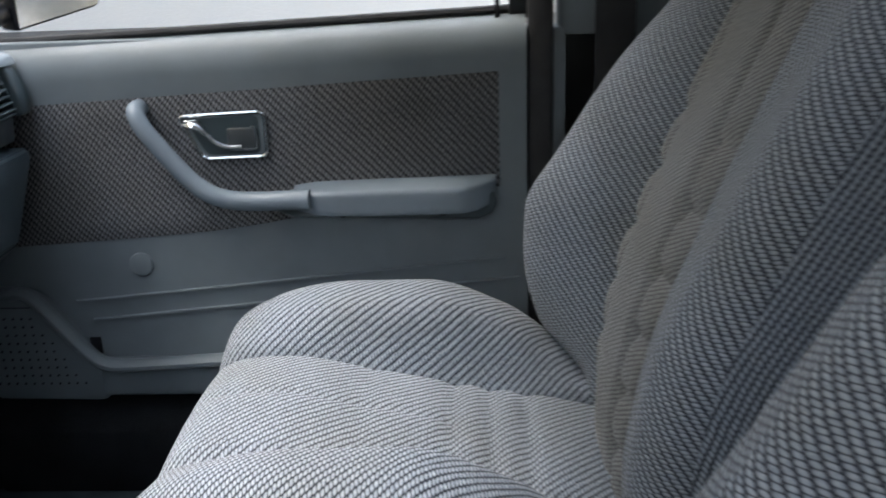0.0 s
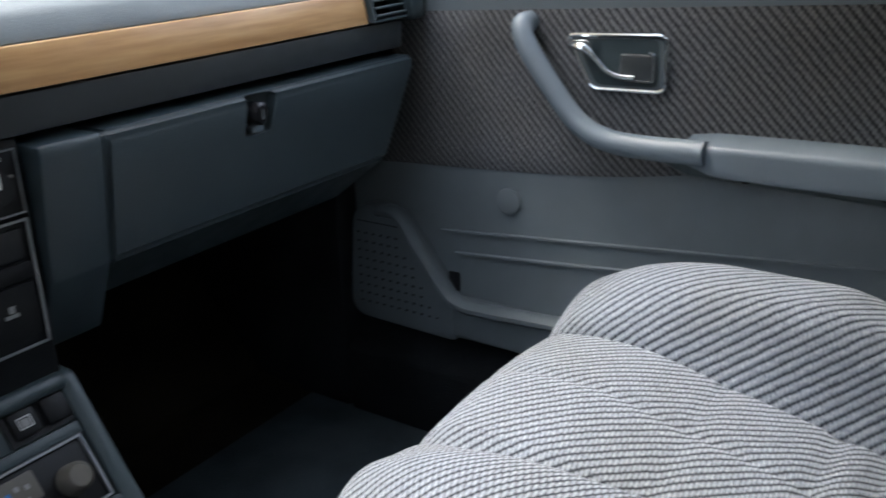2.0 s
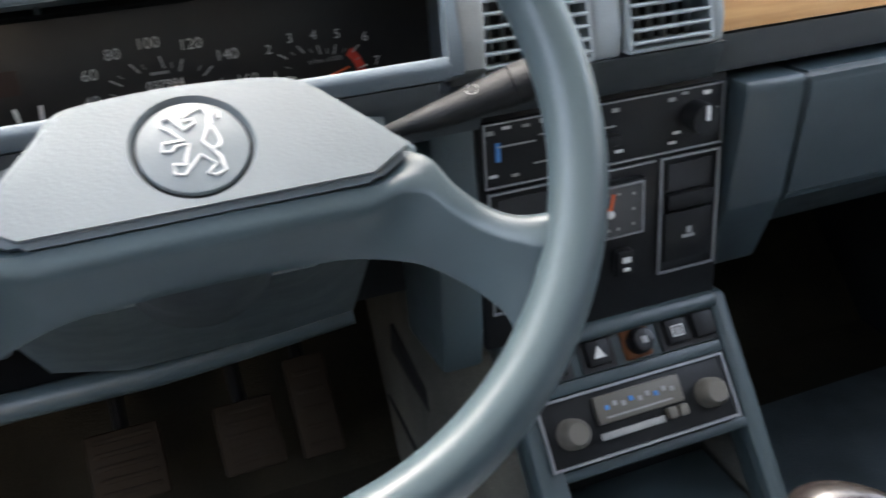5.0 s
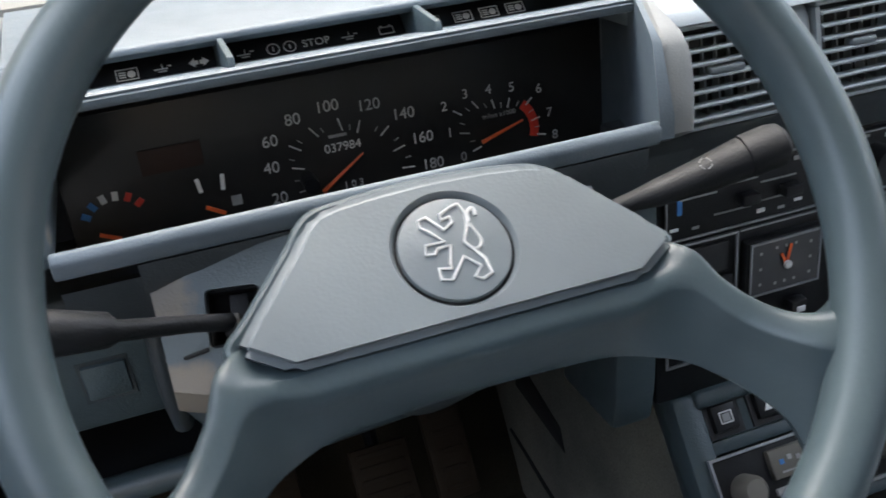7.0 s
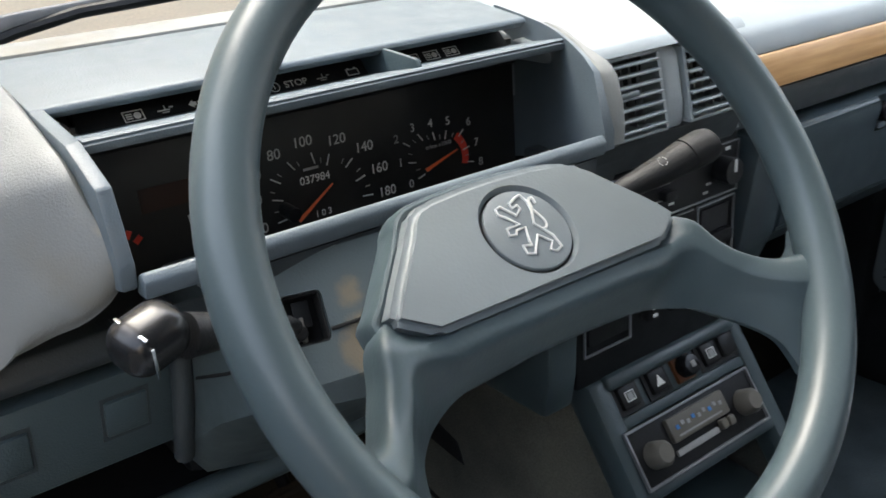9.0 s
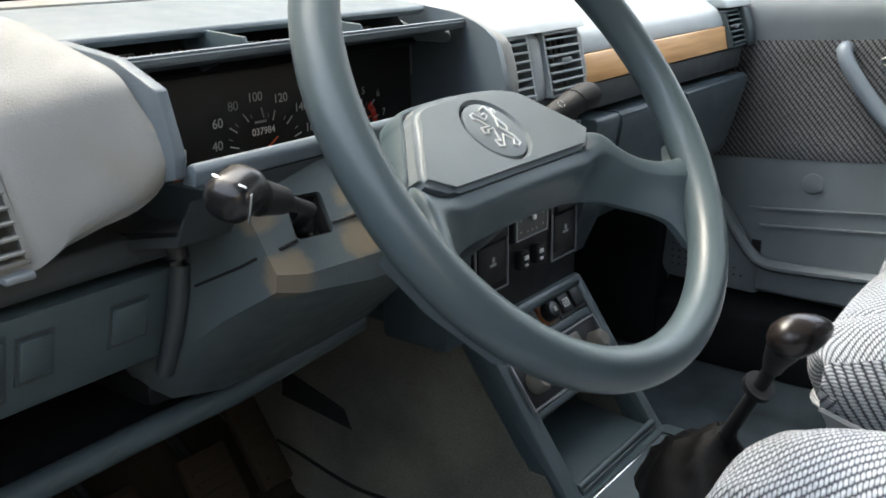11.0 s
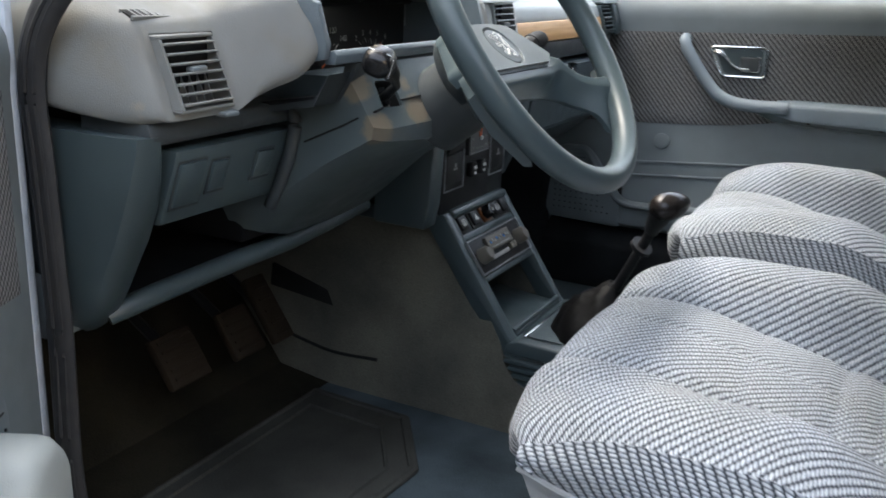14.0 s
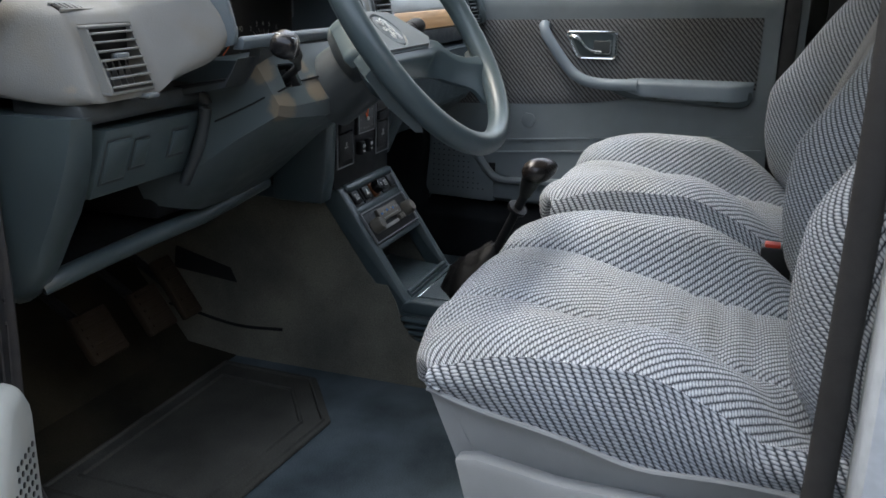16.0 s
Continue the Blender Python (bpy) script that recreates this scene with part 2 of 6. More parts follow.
DOOR_CLOTH = twill("door_cloth", (0.185, 0.188, 0.19), (0.020, 0.0205, 0.021), 0.0072, 50, dash=0.0050, slant=0.6, soil=(1.02, 0.99, 0.95), depth=0.0008)


# ---------------------------------------------------------------- building helpers
def part(name, bm, material, parent=None, label="", smooth=True):
    me = bpy.data.meshes.new(name)
    bmesh.ops.recalc_face_normals(bm, faces=bm.faces)
    bm.to_mesh(me)
    bm.free()
    if smooth:
        me.polygons.foreach_set("use_smooth", [True] * len(me.polygons))
        me.set_sharp_from_angle(angle=radians(38))
    me.materials.append(material)
    ob = new(name, me)
    if parent:
        ob.parent = parent
    if label:
        tagged(ob, label)
    return ob


def cut(ob, bm, m):
    """Take a tool shape out of a mesh, leaving a true opening."""
    me = bpy.data.meshes.new("tool")
    bmesh.ops.recalc_face_normals(bm, faces=bm.faces)
    bm.to_mesh(me)
    bm.free()
    tool = new("tool", me)
    tool.matrix_world = m
    md = ob.modifiers.new("cut", "BOOLEAN")
    md.operation, md.object = "DIFFERENCE", tool
    bpy.context.view_layer.update()
    res = bpy.data.meshes.new_from_object(ob.evaluated_get(bpy.context.evaluated_depsgraph_get()))
    ob.modifiers.remove(md)
    ob.data = res
    res.set_sharp_from_angle(angle=radians(38))
    bpy.data.objects.remove(tool)


def thing(name, label, category, m=Matrix(), group="", kind=""):
    ob = new(name)
    ob.empty_display_size = 0.05
    ob.matrix_world = m
    return tagged(ob, label, category, group, kind)


def box(lo, hi, bev=0.003, seg=2, bm=None):
    bm = bm or bmesh.new()
    c = [(a + b) / 2 for a, b in zip(lo, hi)]
    s = [abs(b - a) for a, b in zip(lo, hi)]
    g = bmesh.ops.create_cube(bm, size=1, matrix=Matrix.LocRotScale(c, None, s))
    if bev:
        es = list({e for v in g["verts"] for e in v.link_edges})
        bmesh.ops.bevel(bm, geom=es, offset=min(bev, min(s) * 0.45), segments=seg, affect="EDGES", profile=0.5)
    return bm


def prism(profile, a, b, axis="x", bev=0.004, seg=2):
    """A closed outline drawn out along an axis: for x it is (y, z), for y (x, z), for z (x, y)."""
    bm = bmesh.new()

    def at(p, v):
        return {"x": (v, p[0], p[1]), "y": (p[0], v, p[1]), "z": (p[0], p[1], v)}[axis]

    r0, r1 = [bm.verts.new(at(p, a)) for p in profile], [bm.verts.new(at(p, b)) for p in profile]
    bm.faces.new(r0)
    bm.faces.new(r1[::-1])
    for i in range(len(profile)):
        j = (i + 1) % len(profile)
        bm.faces.new((r0[i], r1[i], r1[j], r0[j]))
    bmesh.ops.recalc_face_normals(bm, faces=bm.faces)
    if bev:
        bmesh.ops.bevel(bm, geom=list(bm.edges), offset=bev, segments=seg, affect="EDGES", profile=0.5, clamp_overlap=True)
    return bm


def skin(rings, closed=True, caps=True):
    """A hull through rings of points."""
    bm = bmesh.new()
    vs = [[bm.verts.new(p) for p in r] for r in rings]
    k = len(rings[0])
    for a, b in zip(vs, vs[1:]):
        for i in range(k if closed else k - 1):
            j = (i + 1) % k
            bm.faces.new((a[i], a[j], b[j], b[i]))
    if caps and closed:
        bm.faces.new(vs[0][::-1])
        bm.faces.new(vs[-1])
    return bm


def tube(points, radius, n=12, flat=1.0, up=(0, 0, 1)):
    """A round bar along points; radius may be one value or one for each point."""
    pts = [Vector(p) for p in points]
    rad = radius if isinstance(radius, (list, tuple)) else [radius] * len(pts)
    rings = []
    for i, p in enumerate(pts):
        d = (pts[min(i + 1, len(pts) - 1)] - pts[max(i - 1, 0)]).normalized()
        side = d.cross(Vector(up))
        side = side.normalized() if side.length > 1e-4 else Vector((1, 0, 0))
        top = side.cross(d)
        rings.append([p + rad[i] * (math.cos(a) * side + flat * math.sin(a) * top) for a in (2 * math.pi * k / n for k in range(n))])
    return skin(rings)


def smooth_line(points, steps=6):
    """Catmull-Rom through points."""
    p = [Vector(v) for v in points]
    p = [2 * p[0] - p[1]] + p + [2 * p[-1] - p[-2]]
    out = []
    for i in range(1, len(p) - 2):
        for s in range(steps):
            t = s / steps
            out.append(0.5 * (2 * p[i] + (p[i + 1] - p[i - 1]) * t + (2 * p[i - 1] - 5 * p[i] + 4 * p[i + 1] - p[i + 2]) * t * t + (3 * p[i] - p[i - 1] - 3 * p[i + 1] + p[i + 2]) * t ** 3))
    return out + [p[-2]]


def lerp(x, table):
    """Smooth value from a short table of (x, value), with no overshoot."""
    if x <= table[0][0]:
        return table[0][1]
    if x >= table[-1][0]:
        return table[-1][1]
    n = len(table)
    i = next(k for k in range(n - 1) if x <= table[k + 1][0])

    def rise(k):
        return (table[k + 1][1] - table[k][1]) / (table[k + 1][0] - table[k][0])

    def slope_at(k):
        if k == 0 or k == n - 1:
            return rise(0 if k == 0 else n - 2)
        p, q = rise(k - 1), rise(k)
        return 0.0 if p * q <= 0 else 2 * p * q / (p + q)

    (xa, va), (xb, vb) = table[i], table[i + 1]
    h = xb - xa
    t = (x - xa) / h
    return va * (1 + 2 * t) * (1 - t) ** 2 + slope_at(i) * h * t * (1 - t) ** 2 + vb * t * t * (3 - 2 * t) + slope_at(i + 1) * h * t * t * (t - 1)


def along(q, v):
    """The point at v in 0..1 of a smooth curve through the 2D points q."""
    n = len(q) - 1
    f = v * n
    i = min(int(f), n - 1)
    t = f - i
    p0, p1, p2, p3 = q[max(i - 1, 0)], q[i], q[i + 1], q[min(i + 2, n)]
    return tuple(0.5 * (2 * b + (c - a) * t + (2 * a - 5 * b + 4 * c - d) * t * t + (3 * b - a - 3 * c + d) * t ** 3) for a, b, c, d in zip(p0, p1, p2, p3))


def sheet(fn, nu, nv, thick=0.0):
    """A grid fn(u, v) for u, v in 0..1 with a map in metres."""
    bm = bmesh.new()
    uvl = bm.loops.layers.uv.new("UVMap")
    P = [[Vector(fn(i / nu, j / nv)) for j in range(nv + 1)] for i in range(nu + 1)]
    mu = nv // 2
    U = [0.0]
    for i in range(nu):
        U.append(U[-1] + (P[i + 1][mu] - P[i][mu]).length)
    W = []
    for i in range(nu + 1):
        w = [0.0]
        for j in range(nv):
            w.append(w[-1] + (P[i][j + 1] - P[i][j]).length)
        W.append(w)
    V = [[bm.verts.new(p) for p in r] for r in P]
    for i in range(nu):
        for j in range(nv):
            f = bm.faces.new((V[i][j], V[i + 1][j], V[i + 1][j + 1], V[i][j + 1]))
            for lp, (a, b) in zip(f.loops, ((i, j), (i + 1, j), (i + 1, j + 1), (i, j + 1))):
                lp[uvl].uv = (U[a], W[a][b])
    return bm


def disc(center, radius, depth, axis="y", n=28, bev=0.001):
    bm = bmesh.new()
    rot = {"y": Matrix.Rotation(radians(90), 4, "X"), "x": Matrix.Rotation(radians(90), 4, "Y"), "z": Matrix()}[axis]
    g = bmesh.ops.create_cone(bm, cap_ends=True, segments=n, radius1=radius, radius2=radius, depth=depth, matrix=Matrix.Translation(center) @ rot)
    if bev:
        es = [e for e in bm.edges if len(e.link_faces) == 2 and any(len(f.verts) > 4 for f in e.link_faces)]
        bmesh.ops.bevel(bm, geom=es, offset=bev, segments=2, affect="EDGES", profile=0.5)
    return bm


def frame_bar(x0, x1, z0, z1, y, w=0.0016, d=0.002, bm=None):
    """A thin raised rectangle outline facing the cabin."""
    bm = bm or bmesh.new()
    for lo, hi in (((x0, y, z0), (x1, y + d, z0 + w)), ((x0, y, z1 - w), (x1, y + d, z1)), ((x0, y, z0 + w), (x0 + w, y + d, z1 - w)), ((x1 - w, y, z0 + w), (x1, y + d, z1 - w))):
        box(lo, hi, 0, bm=bm)
    return bm


def lettering(name, text, size, m, material, parent):
    """Raised letters of the built-in font, as a mesh."""
    cu = bpy.data.curves.new(name, "FONT")
    cu.body, cu.size, cu.align_x, cu.align_y, cu.extrude = text, size, "CENTER", "CENTER", 0.0002
    ob = bpy.data.objects.new(name, cu)
    me = bpy.data.meshes.new_from_object(ob)
    bpy.data.objects.remove(ob)
    me.materials.clear()
    me.materials.append(material)
    t = new(name, me)
    t.parent = parent
    t.matrix_basis = m
    return t


def facing(x, y, z, tilt=0.0):
    """A pose for flat print that faces the rear of the car; tilt leans its top forward."""
    return pose(x, y, z, 90 - tilt, 0, 0)


# ---------------------------------------------------------------- outside
# unseen ground, its grey kept dark to cut bounce into the footwell
bm = bmesh.new()
bmesh.ops.create_grid(bm, x_segments=2, y_segments=2, size=400, matrix=Matrix.Translation((0, 0, -0.14)))
g = part("ground", bm, DARK_GROUND)
tagged(g, "unseen ground under the car, darkened to cut bounce light", "ground", kind="structure")
for nm, lo, hi in (("backdrop", (-14, 7, -0.14), (14, 7.3, 11.0)), ("backdrop", (11, -14, -0.14), (11.3, 7, 4.5))):
    w = part(nm, box(lo, hi, 0), GREIGE if lo[1] == 7 else plain("white_wall", (0.86, 0.85, 0.81), 0.9))
    tagged(w, "plain cream wall beyond the car windows", "wall", kind="structure")

# added wall, never in view: blocks low sky light from the left
w = part("backdrop", box((-6.3, -14, -0.14), (-6, 9, 3.2), 0), DARKWALL)
tagged(w, "added unseen wall blocking low light from the left", "wall", kind="structure")

# another added wall out of view, bounds the light behind the car
w = part("backdrop", box((-14, -9.3, -0.14), (11, -9, 5), 0), GREIGE)
tagged(w, "added unseen wall closing off light from behind", "wall", kind="structure")

# ---------------------------------------------------------------- body shell
FLOOR = 0.16
fl = part("floor", box((-0.70, -1.7, FLOOR - 0.05), (0.70, 1.0, FLOOR), 0), CARPET)
tagged(fl, "dark blue carpeted footwell floor", "floor", kind="structure")
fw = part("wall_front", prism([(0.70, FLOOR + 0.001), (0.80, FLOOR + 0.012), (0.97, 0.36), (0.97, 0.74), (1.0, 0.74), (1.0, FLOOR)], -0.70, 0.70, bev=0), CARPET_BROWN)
tagged(fw, "brown carpeted bulkhead ahead of the pedals", "wall", kind="structure")
# rear end is out of view, closed and dark to cut fill light
rw = part("wall_rear", prism([(-1.38, FLOOR), (-1.40, 1.27), (-1.45, 1.27), (-1.45, FLOOR)], -0.70, 0.70, bev=0), BLUE_DARK)
tagged(rw, "unseen dark rear end of the cabin that cuts fill light", "wall", kind="structure")
# roof lining out of view; grey lowered so it bounces less light
bm = sheet(lambda u, v: (-0.62 + 1.24 * u, -1.4 + 1.76 * v, 1.24 + 0.05 * math.sin(math.pi * u) + 0.02 * math.sin(math.pi * v)), 12, 12)
bmesh.ops.solidify(bm, geom=list(bm.faces), thickness=0.03)
rf = part("ceiling", bm, HEADLINE)
tagged(rf, "unseen roof lining of the car, darkened to cut fill light", "ceiling", kind="structure")


def glass_pane(name, corners, label):
    bm = bmesh.new()
    bm.faces.new([bm.verts.new(c) for c in corners])
    ob = part(name, bm, GLASS, smooth=False)
    ob.visible_shadow = False
    return tagged(ob, label, "window", kind="structure")


glass_pane("window_1", [(-0.66, 0.895, 0.798), (0.66, 0.895, 0.798), (0.56, 0.32, 1.25), (-0.56, 0.32, 1.25)], "clear raked windscreen of the car")
glass_pane("window_2", [(0.675, -0.15, 0.80), (0.675, 0.60, 0.80), (0.60, 0.28, 1.22), (0.60, -0.15, 1.24)], "clear side window in the passenger door")
for s in (1, -1):
    p = part("trim", tube([(0.67 * s, 0.98, 0.82), (0.62 * s, 0.62, 1.05), (0.58 * s, 0.31, 1.25)], 0.03), DOOR)
    tagged(p, "grey windscreen pillar trim", "pillar", kind="structure")
    # centre pillar
    p = part("trim", prism([(0.66, FLOOR), (0.72, FLOOR), (0.715, 0.8), (0.63, 1.26), (0.59, 1.26), (0.66, 0.8)], -0.34, -0.19 if s > 0 else -0.24, "y", bev=0.01), DOOR)
    if s < 0:
        p.matrix_world = Matrix.Diagonal((-1, 1, 1, 1))
    tagged(p, "grey vinyl centre pillar trim", "pillar", kind="structure")
    q = part("wall_side", prism([(0.66, FLOOR), (0.72, FLOOR), (0.72, 0.82), (0.67, 1.02), (0.62, 1.02), (0.66, 0.82)], -1.45, -0.33, "y", bev=0.01), DOOR)
    if s < 0:
        q.matrix_world = Matrix.Diagonal((-1, 1, 1, 1))
    tagged(q, "grey vinyl rear side panel", "panel", kind="structure")
kp = part("wall_right", box((0.66, -0.36, 0.08), (0.72, 1.0, 0.80), 0.004), DOOR)
tagged(kp, "grey inner side of the car body behind the door", "wall", kind="structure")
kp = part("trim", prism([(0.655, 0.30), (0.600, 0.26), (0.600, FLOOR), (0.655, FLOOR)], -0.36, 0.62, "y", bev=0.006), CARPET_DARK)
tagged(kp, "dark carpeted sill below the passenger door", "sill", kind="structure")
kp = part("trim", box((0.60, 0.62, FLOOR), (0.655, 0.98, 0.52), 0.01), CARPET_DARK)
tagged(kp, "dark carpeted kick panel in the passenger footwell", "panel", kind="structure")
kp = part("trim", box((0.645, -0.185, 0.28), (0.665, -0.152, 0.86), 0.006), RUBBER)
tagged(kp, "black rubber seal behind the passenger door", "seal", kind="structure")
sl = part("sill", box((-0.76, -0.3, 0.08), (-0.66, 0.72, 0.19), 0.012), PAINT)
tagged(sl, "pale blue painted door sill", "sill", kind="structure")

# ---------------------------------------------------------------- passenger door
door = thing("passenger_door", "closed grey passenger door with flecked cloth insert and long armrest", "car door")
DX = 0.64
rings = []
for i in range(15):
    y = -0.15 + 0.87 * i / 14
    k = lerp(y, [(-0.15, 0.0), (0.72, -0.030)])
    rings.append([(DX, y, 0.30), (DX, y, 0.52), (DX, y, 0.742 + k), (DX - 0.003, y, 0.770 + k), (DX - 0.001, y, 0.788 + k), (DX + 0.006, y, 0.803 + k), (DX + 0.018, y, 0.814 + k), (DX + 0.045, y, 0.820 + k), (DX + 0.06, y, 0.815 + k), (DX + 0.06, y, 0.30)])
part("door_panel", skin(rings), DOOR, door)
part("window_seal", tube([(DX + 0.036, -0.15, 0.823), (DX + 0.036, 0.70, 0.794)], 0.0055, 8), RUBBER, door, "black rubber window seal")
part("lock_button", tube([(DX + 0.022, -0.115, 0.80), (DX + 0.022, -0.115, 0.845)], 0.003, 8), BLACK, door, "thin black lock button")
part("door_frame_rear", prism([(DX + 0.03, 0.81), (DX + 0.06, 0.81), (0.615, 1.25), (0.585, 1.25)], -0.17, -0.13, "y", bev=0.004), BLACK, door)


# cloth insert, slightly proud, trapezium with sloped bottom edge
def insert(u, v):
    y = 0.70 - 0.815 * u
    zb = lerp(y, [(-0.12, 0.60), (0.02, 0.585), (0.28, 0.545), (0.57, 0.527), (0.7, 0.52)])
    zt = lerp(y, [(-0.12, 0.750), (0.7, 0.712)])
    r = 0.004 * (1 - max(abs(2 * u - 1), abs(2 * v - 1)) ** 12)
    return (DX - 0.001 - r, y, zb + (zt - zb) * v)


part("cloth_insert", sheet(insert, 40, 16), DOOR_CLOTH, door, "dark grey-brown flecked tweed cloth insert")
# grab handle running into the armrest
pts = smooth_line([(DX - 0.004, 0.348, 0.716), (DX - 0.026, 0.346, 0.712), (DX - 0.034, 0.332, 0.688), (DX - 0.036, 0.288, 0.632), (DX - 0.038, 0.262, 0.610), (DX - 0.038, 0.235, 0.600), (DX - 0.038, 0.20, 0.597), (DX - 0.038, 0.13, 0.598)], 6)
part("grab_handle", tube(pts, [0.0112 + 0.002 * (i / len(pts)) for i in range(len(pts))], 16, 1.1, up=(1, 0, 0)), PULL, door, "smooth blue-grey grab handle")
arm_rings = []
for y in (0.155, 0.151, 0.146, 0.139, 0.131, 0.127, 0.115, 0.05, -0.02, -0.050, -0.0565, -0.0595, -0.0625, -0.070, -0.085, -0.101, -0.107, -0.1095, -0.11):
    w = lerp(y, [(-0.11, 0.010), (-0.107, 0.0145), (-0.0595, 0.0445), (0.127, 0.0435), (0.131, 0.0405), (0.146, 0.036), (0.155, 0.028)])
    zt, zb = lerp(y, [(-0.11, 0.607), (0.12, 0.603), (0.155, 0.599)]), lerp(y, [(-0.11, 0.580), (-0.08, 0.573), (0.10, 0.572), (0.155, 0.580)])
    x = DX + 0.002
    ctl = [(0.0, zt + 0.010), (0.30, zt + 0.0095), (0.60, zt + 0.0075), (0.86, zt + 0.0040), (0.92, zt + 0.0030), (0.96, zt + 0.0014), (0.985, zt - 0.0010), (1.0, zt - 0.0040), (1.0, zt - 0.014), (0.99, zb + 0.010), (0.975, zb + 0.005), (0.93, zb + 0.0022), (0.80, zb + 0.001), (0.0, zb)]
    arm_rings.append([(x - w * a, y, z) for a, z in ctl])
part("armrest", skin(arm_rings), PULL, door, "blue-grey moulded armrest")
part("armrest_base", prism([(0.195, 0.581), (0.155, 0.566), (-0.085, 0.559), (-0.104, 0.566), (-0.112, 0.580), (-0.108, 0.597), (0.18, 0.597)], DX - 0.018, DX + 0.004, bev=0.005, seg=3), BLUE, door, "darker bracket under the armrest")
for y in (0.09, -0.04):
    part("screw_cap", disc((DX - 0.03, y, 0.572), 0.004, 0.003, "z"), BLACK, door)
# release handle in its chromed surround
def rounded(line, r, n=5):
    """A closed outline with every corner rounded off."""
    out = []
    for i, c in enumerate(line):
        a, b, c = Vector(line[i - 1]), Vector(line[(i + 1) % len(line)]), Vector(c)
        k = min(r, (a - c).length * 0.45, (b - c).length * 0.45)
        p, q = c + (a - c).normalized() * k, c + (b - c).normalized() * k
        out += [tuple((1 - t) ** 2 * p + 2 * t * (1 - t) * c + t * t * q) for t in (m / n for m in range(n + 1))]
    return out


def bez(k):
    cy, cz = 0.238, 0.678
    return rounded([(cy + (y - cy) * k, cz + (z - cz) * k) for y, z in ((0.300, 0.7045), (0.186, 0.7085), (0.186, 0.6495), (0.270, 0.6475))], 0.010 * k)


bz = part("handle_recess", prism(bez(1.0), DX - 0.007, DX + 0.002, bev=0), DOOR, door)
part("recess_cup", prism(bez(0.84), DX - 0.0078, DX - 0.006, bev=0), BLUE, bz, "dark recess behind the lever")
rim = bez(0.99)
part("chrome_surround", tube([(DX - 0.0085, y, z) for y, z in rim + rim[:2]], 0.0026, 8, up=(1, 0, 0)), CHROME, bz, "thin bright chrome surround")
part("finger_cup", box((DX - 0.013, 0.198, 0.660), (DX - 0.0075, 0.236, 0.688), 0.004, 3), BLUE_DARK, bz, "dark finger cup")
part("cup_edge", tube([(DX - 0.0135, y, z) for y, z in rounded([(0.236, 0.690), (0.198, 0.690), (0.198, 0.660), (0.236, 0.660)], 0.006)[6:]], 0.0016, 6, up=(1, 0, 0)), CHROME, bz)
part("release_lever", tube(smooth_line([(DX - 0.014, 0.284, 0.695), (DX - 0.021, 0.272, 0.694), (DX - 0.020, 0.260, 0.683), (DX - 0.018, 0.250, 0.672), (DX - 0.016, 0.236, 0.665), (DX - 0.013, 0.218, 0.664)], 5), [0.0118] * 6 + [0.011, 0.010, 0.0092, 0.0086] + [0.0076] * 16, 12, 0.5), CHROME, bz, "worn chrome release lever")
part("blanking_plug", disc((DX - 0.001, 0.378, 0.500), 0.0165, 0.005, "x", bev=0.0015), DOOR, door)
# ribs pressed into the lower panel
for za, zb, ya in ((0.443, 0.496, 0.48), (0.415, 0.468, 0.46)):
    part("pressed_rib", prism([(DX + 0.002, 0), (DX - 0.003, 0.001), (DX - 0.003, 0.004), (DX + 0.002, 0.006)], 0, 0.6, "y", bev=0), DOOR, door).matrix_basis = pose(0, ya - 0.6, zb, -math.degrees(math.atan2(zb - za, 0.6)), 0, 0)
# map pocket lip and loudspeaker housing
lip = smooth_line([(DX - 0.012, 0.57, 0.462), (DX - 0.018, 0.535, 0.462), (DX - 0.02, 0.50, 0.42), (DX - 0.022, 0.462, 0.375), (DX - 0.024, 0.44, 0.361), (DX - 0.024, 0.40, 0.358), (DX - 0.024, 0.25, 0.366), (DX - 0.024, -0.14, 0.385)], 6)
part("pocket_lip", tube(lip, 0.0085, 10, 1.6, up=(1, 0, 0)), DOOR, door)
# thin black plate paints the shade inside the pocket's front end
part("pocket_shade", box((DX - 0.004, 0.452, 0.366), (DX - 0.001, 0.468, 0.392), 0.001), BLACK, door)
part("pocket_front", prism([(DX, 0.30), (DX - 0.026, 0.312), (DX - 0.026, 0.356), (DX, 0.362)], -0.145, 0.45, "y", bev=0.004), DOOR, door)
spk = part("speaker_housing", prism(rounded([(0.622, 0.306), (0.608, 0.47), (0.53, 0.47), (0.44, 0.345), (0.44, 0.302)], 0.030, 6), DX - 0.022, DX + 0.004, bev=0.003), DOOR, door)
grille = bmesh.new()
for r in range(9):
    for c in range(12):
        y, z = 0.600 - 0.0125 * c, 0.330 + 0.0125 * r
        if y - 0.47 < (0.445 - z) * -0.62 + 0.075:
            continue
        bmesh.ops.create_cone(grille, cap_ends=True, segments=8, radius1=0.0017, radius2=0.0017, depth=0.004, matrix=Matrix.Translation((DX - 0.0215, y, z)) @ Matrix.Rotation(radians(90), 4, "Y"))
part("speaker_holes", grille, BLACK, spk, "round black speaker perforations")
part("seam_line", box((DX - 0.0228, 0.535, 0.446), (DX - 0.0215, 0.600, 0.4472), 0), BLACK, spk)

# wing mirror seen over the passenger door
wm = thing("wing_mirror", "black-cased wing mirror outside the passenger window", "mirror", pose(0.85, 0.60, 0.795, 0, 0, -38))
shape = [(0.0, 0.0), (0.145, 0.028), (0.15, 0.10), (0.0, 0.11)]
part("housing", prism(shape, 0.0, 0.05, "y", bev=0.008), BLACK, wm)
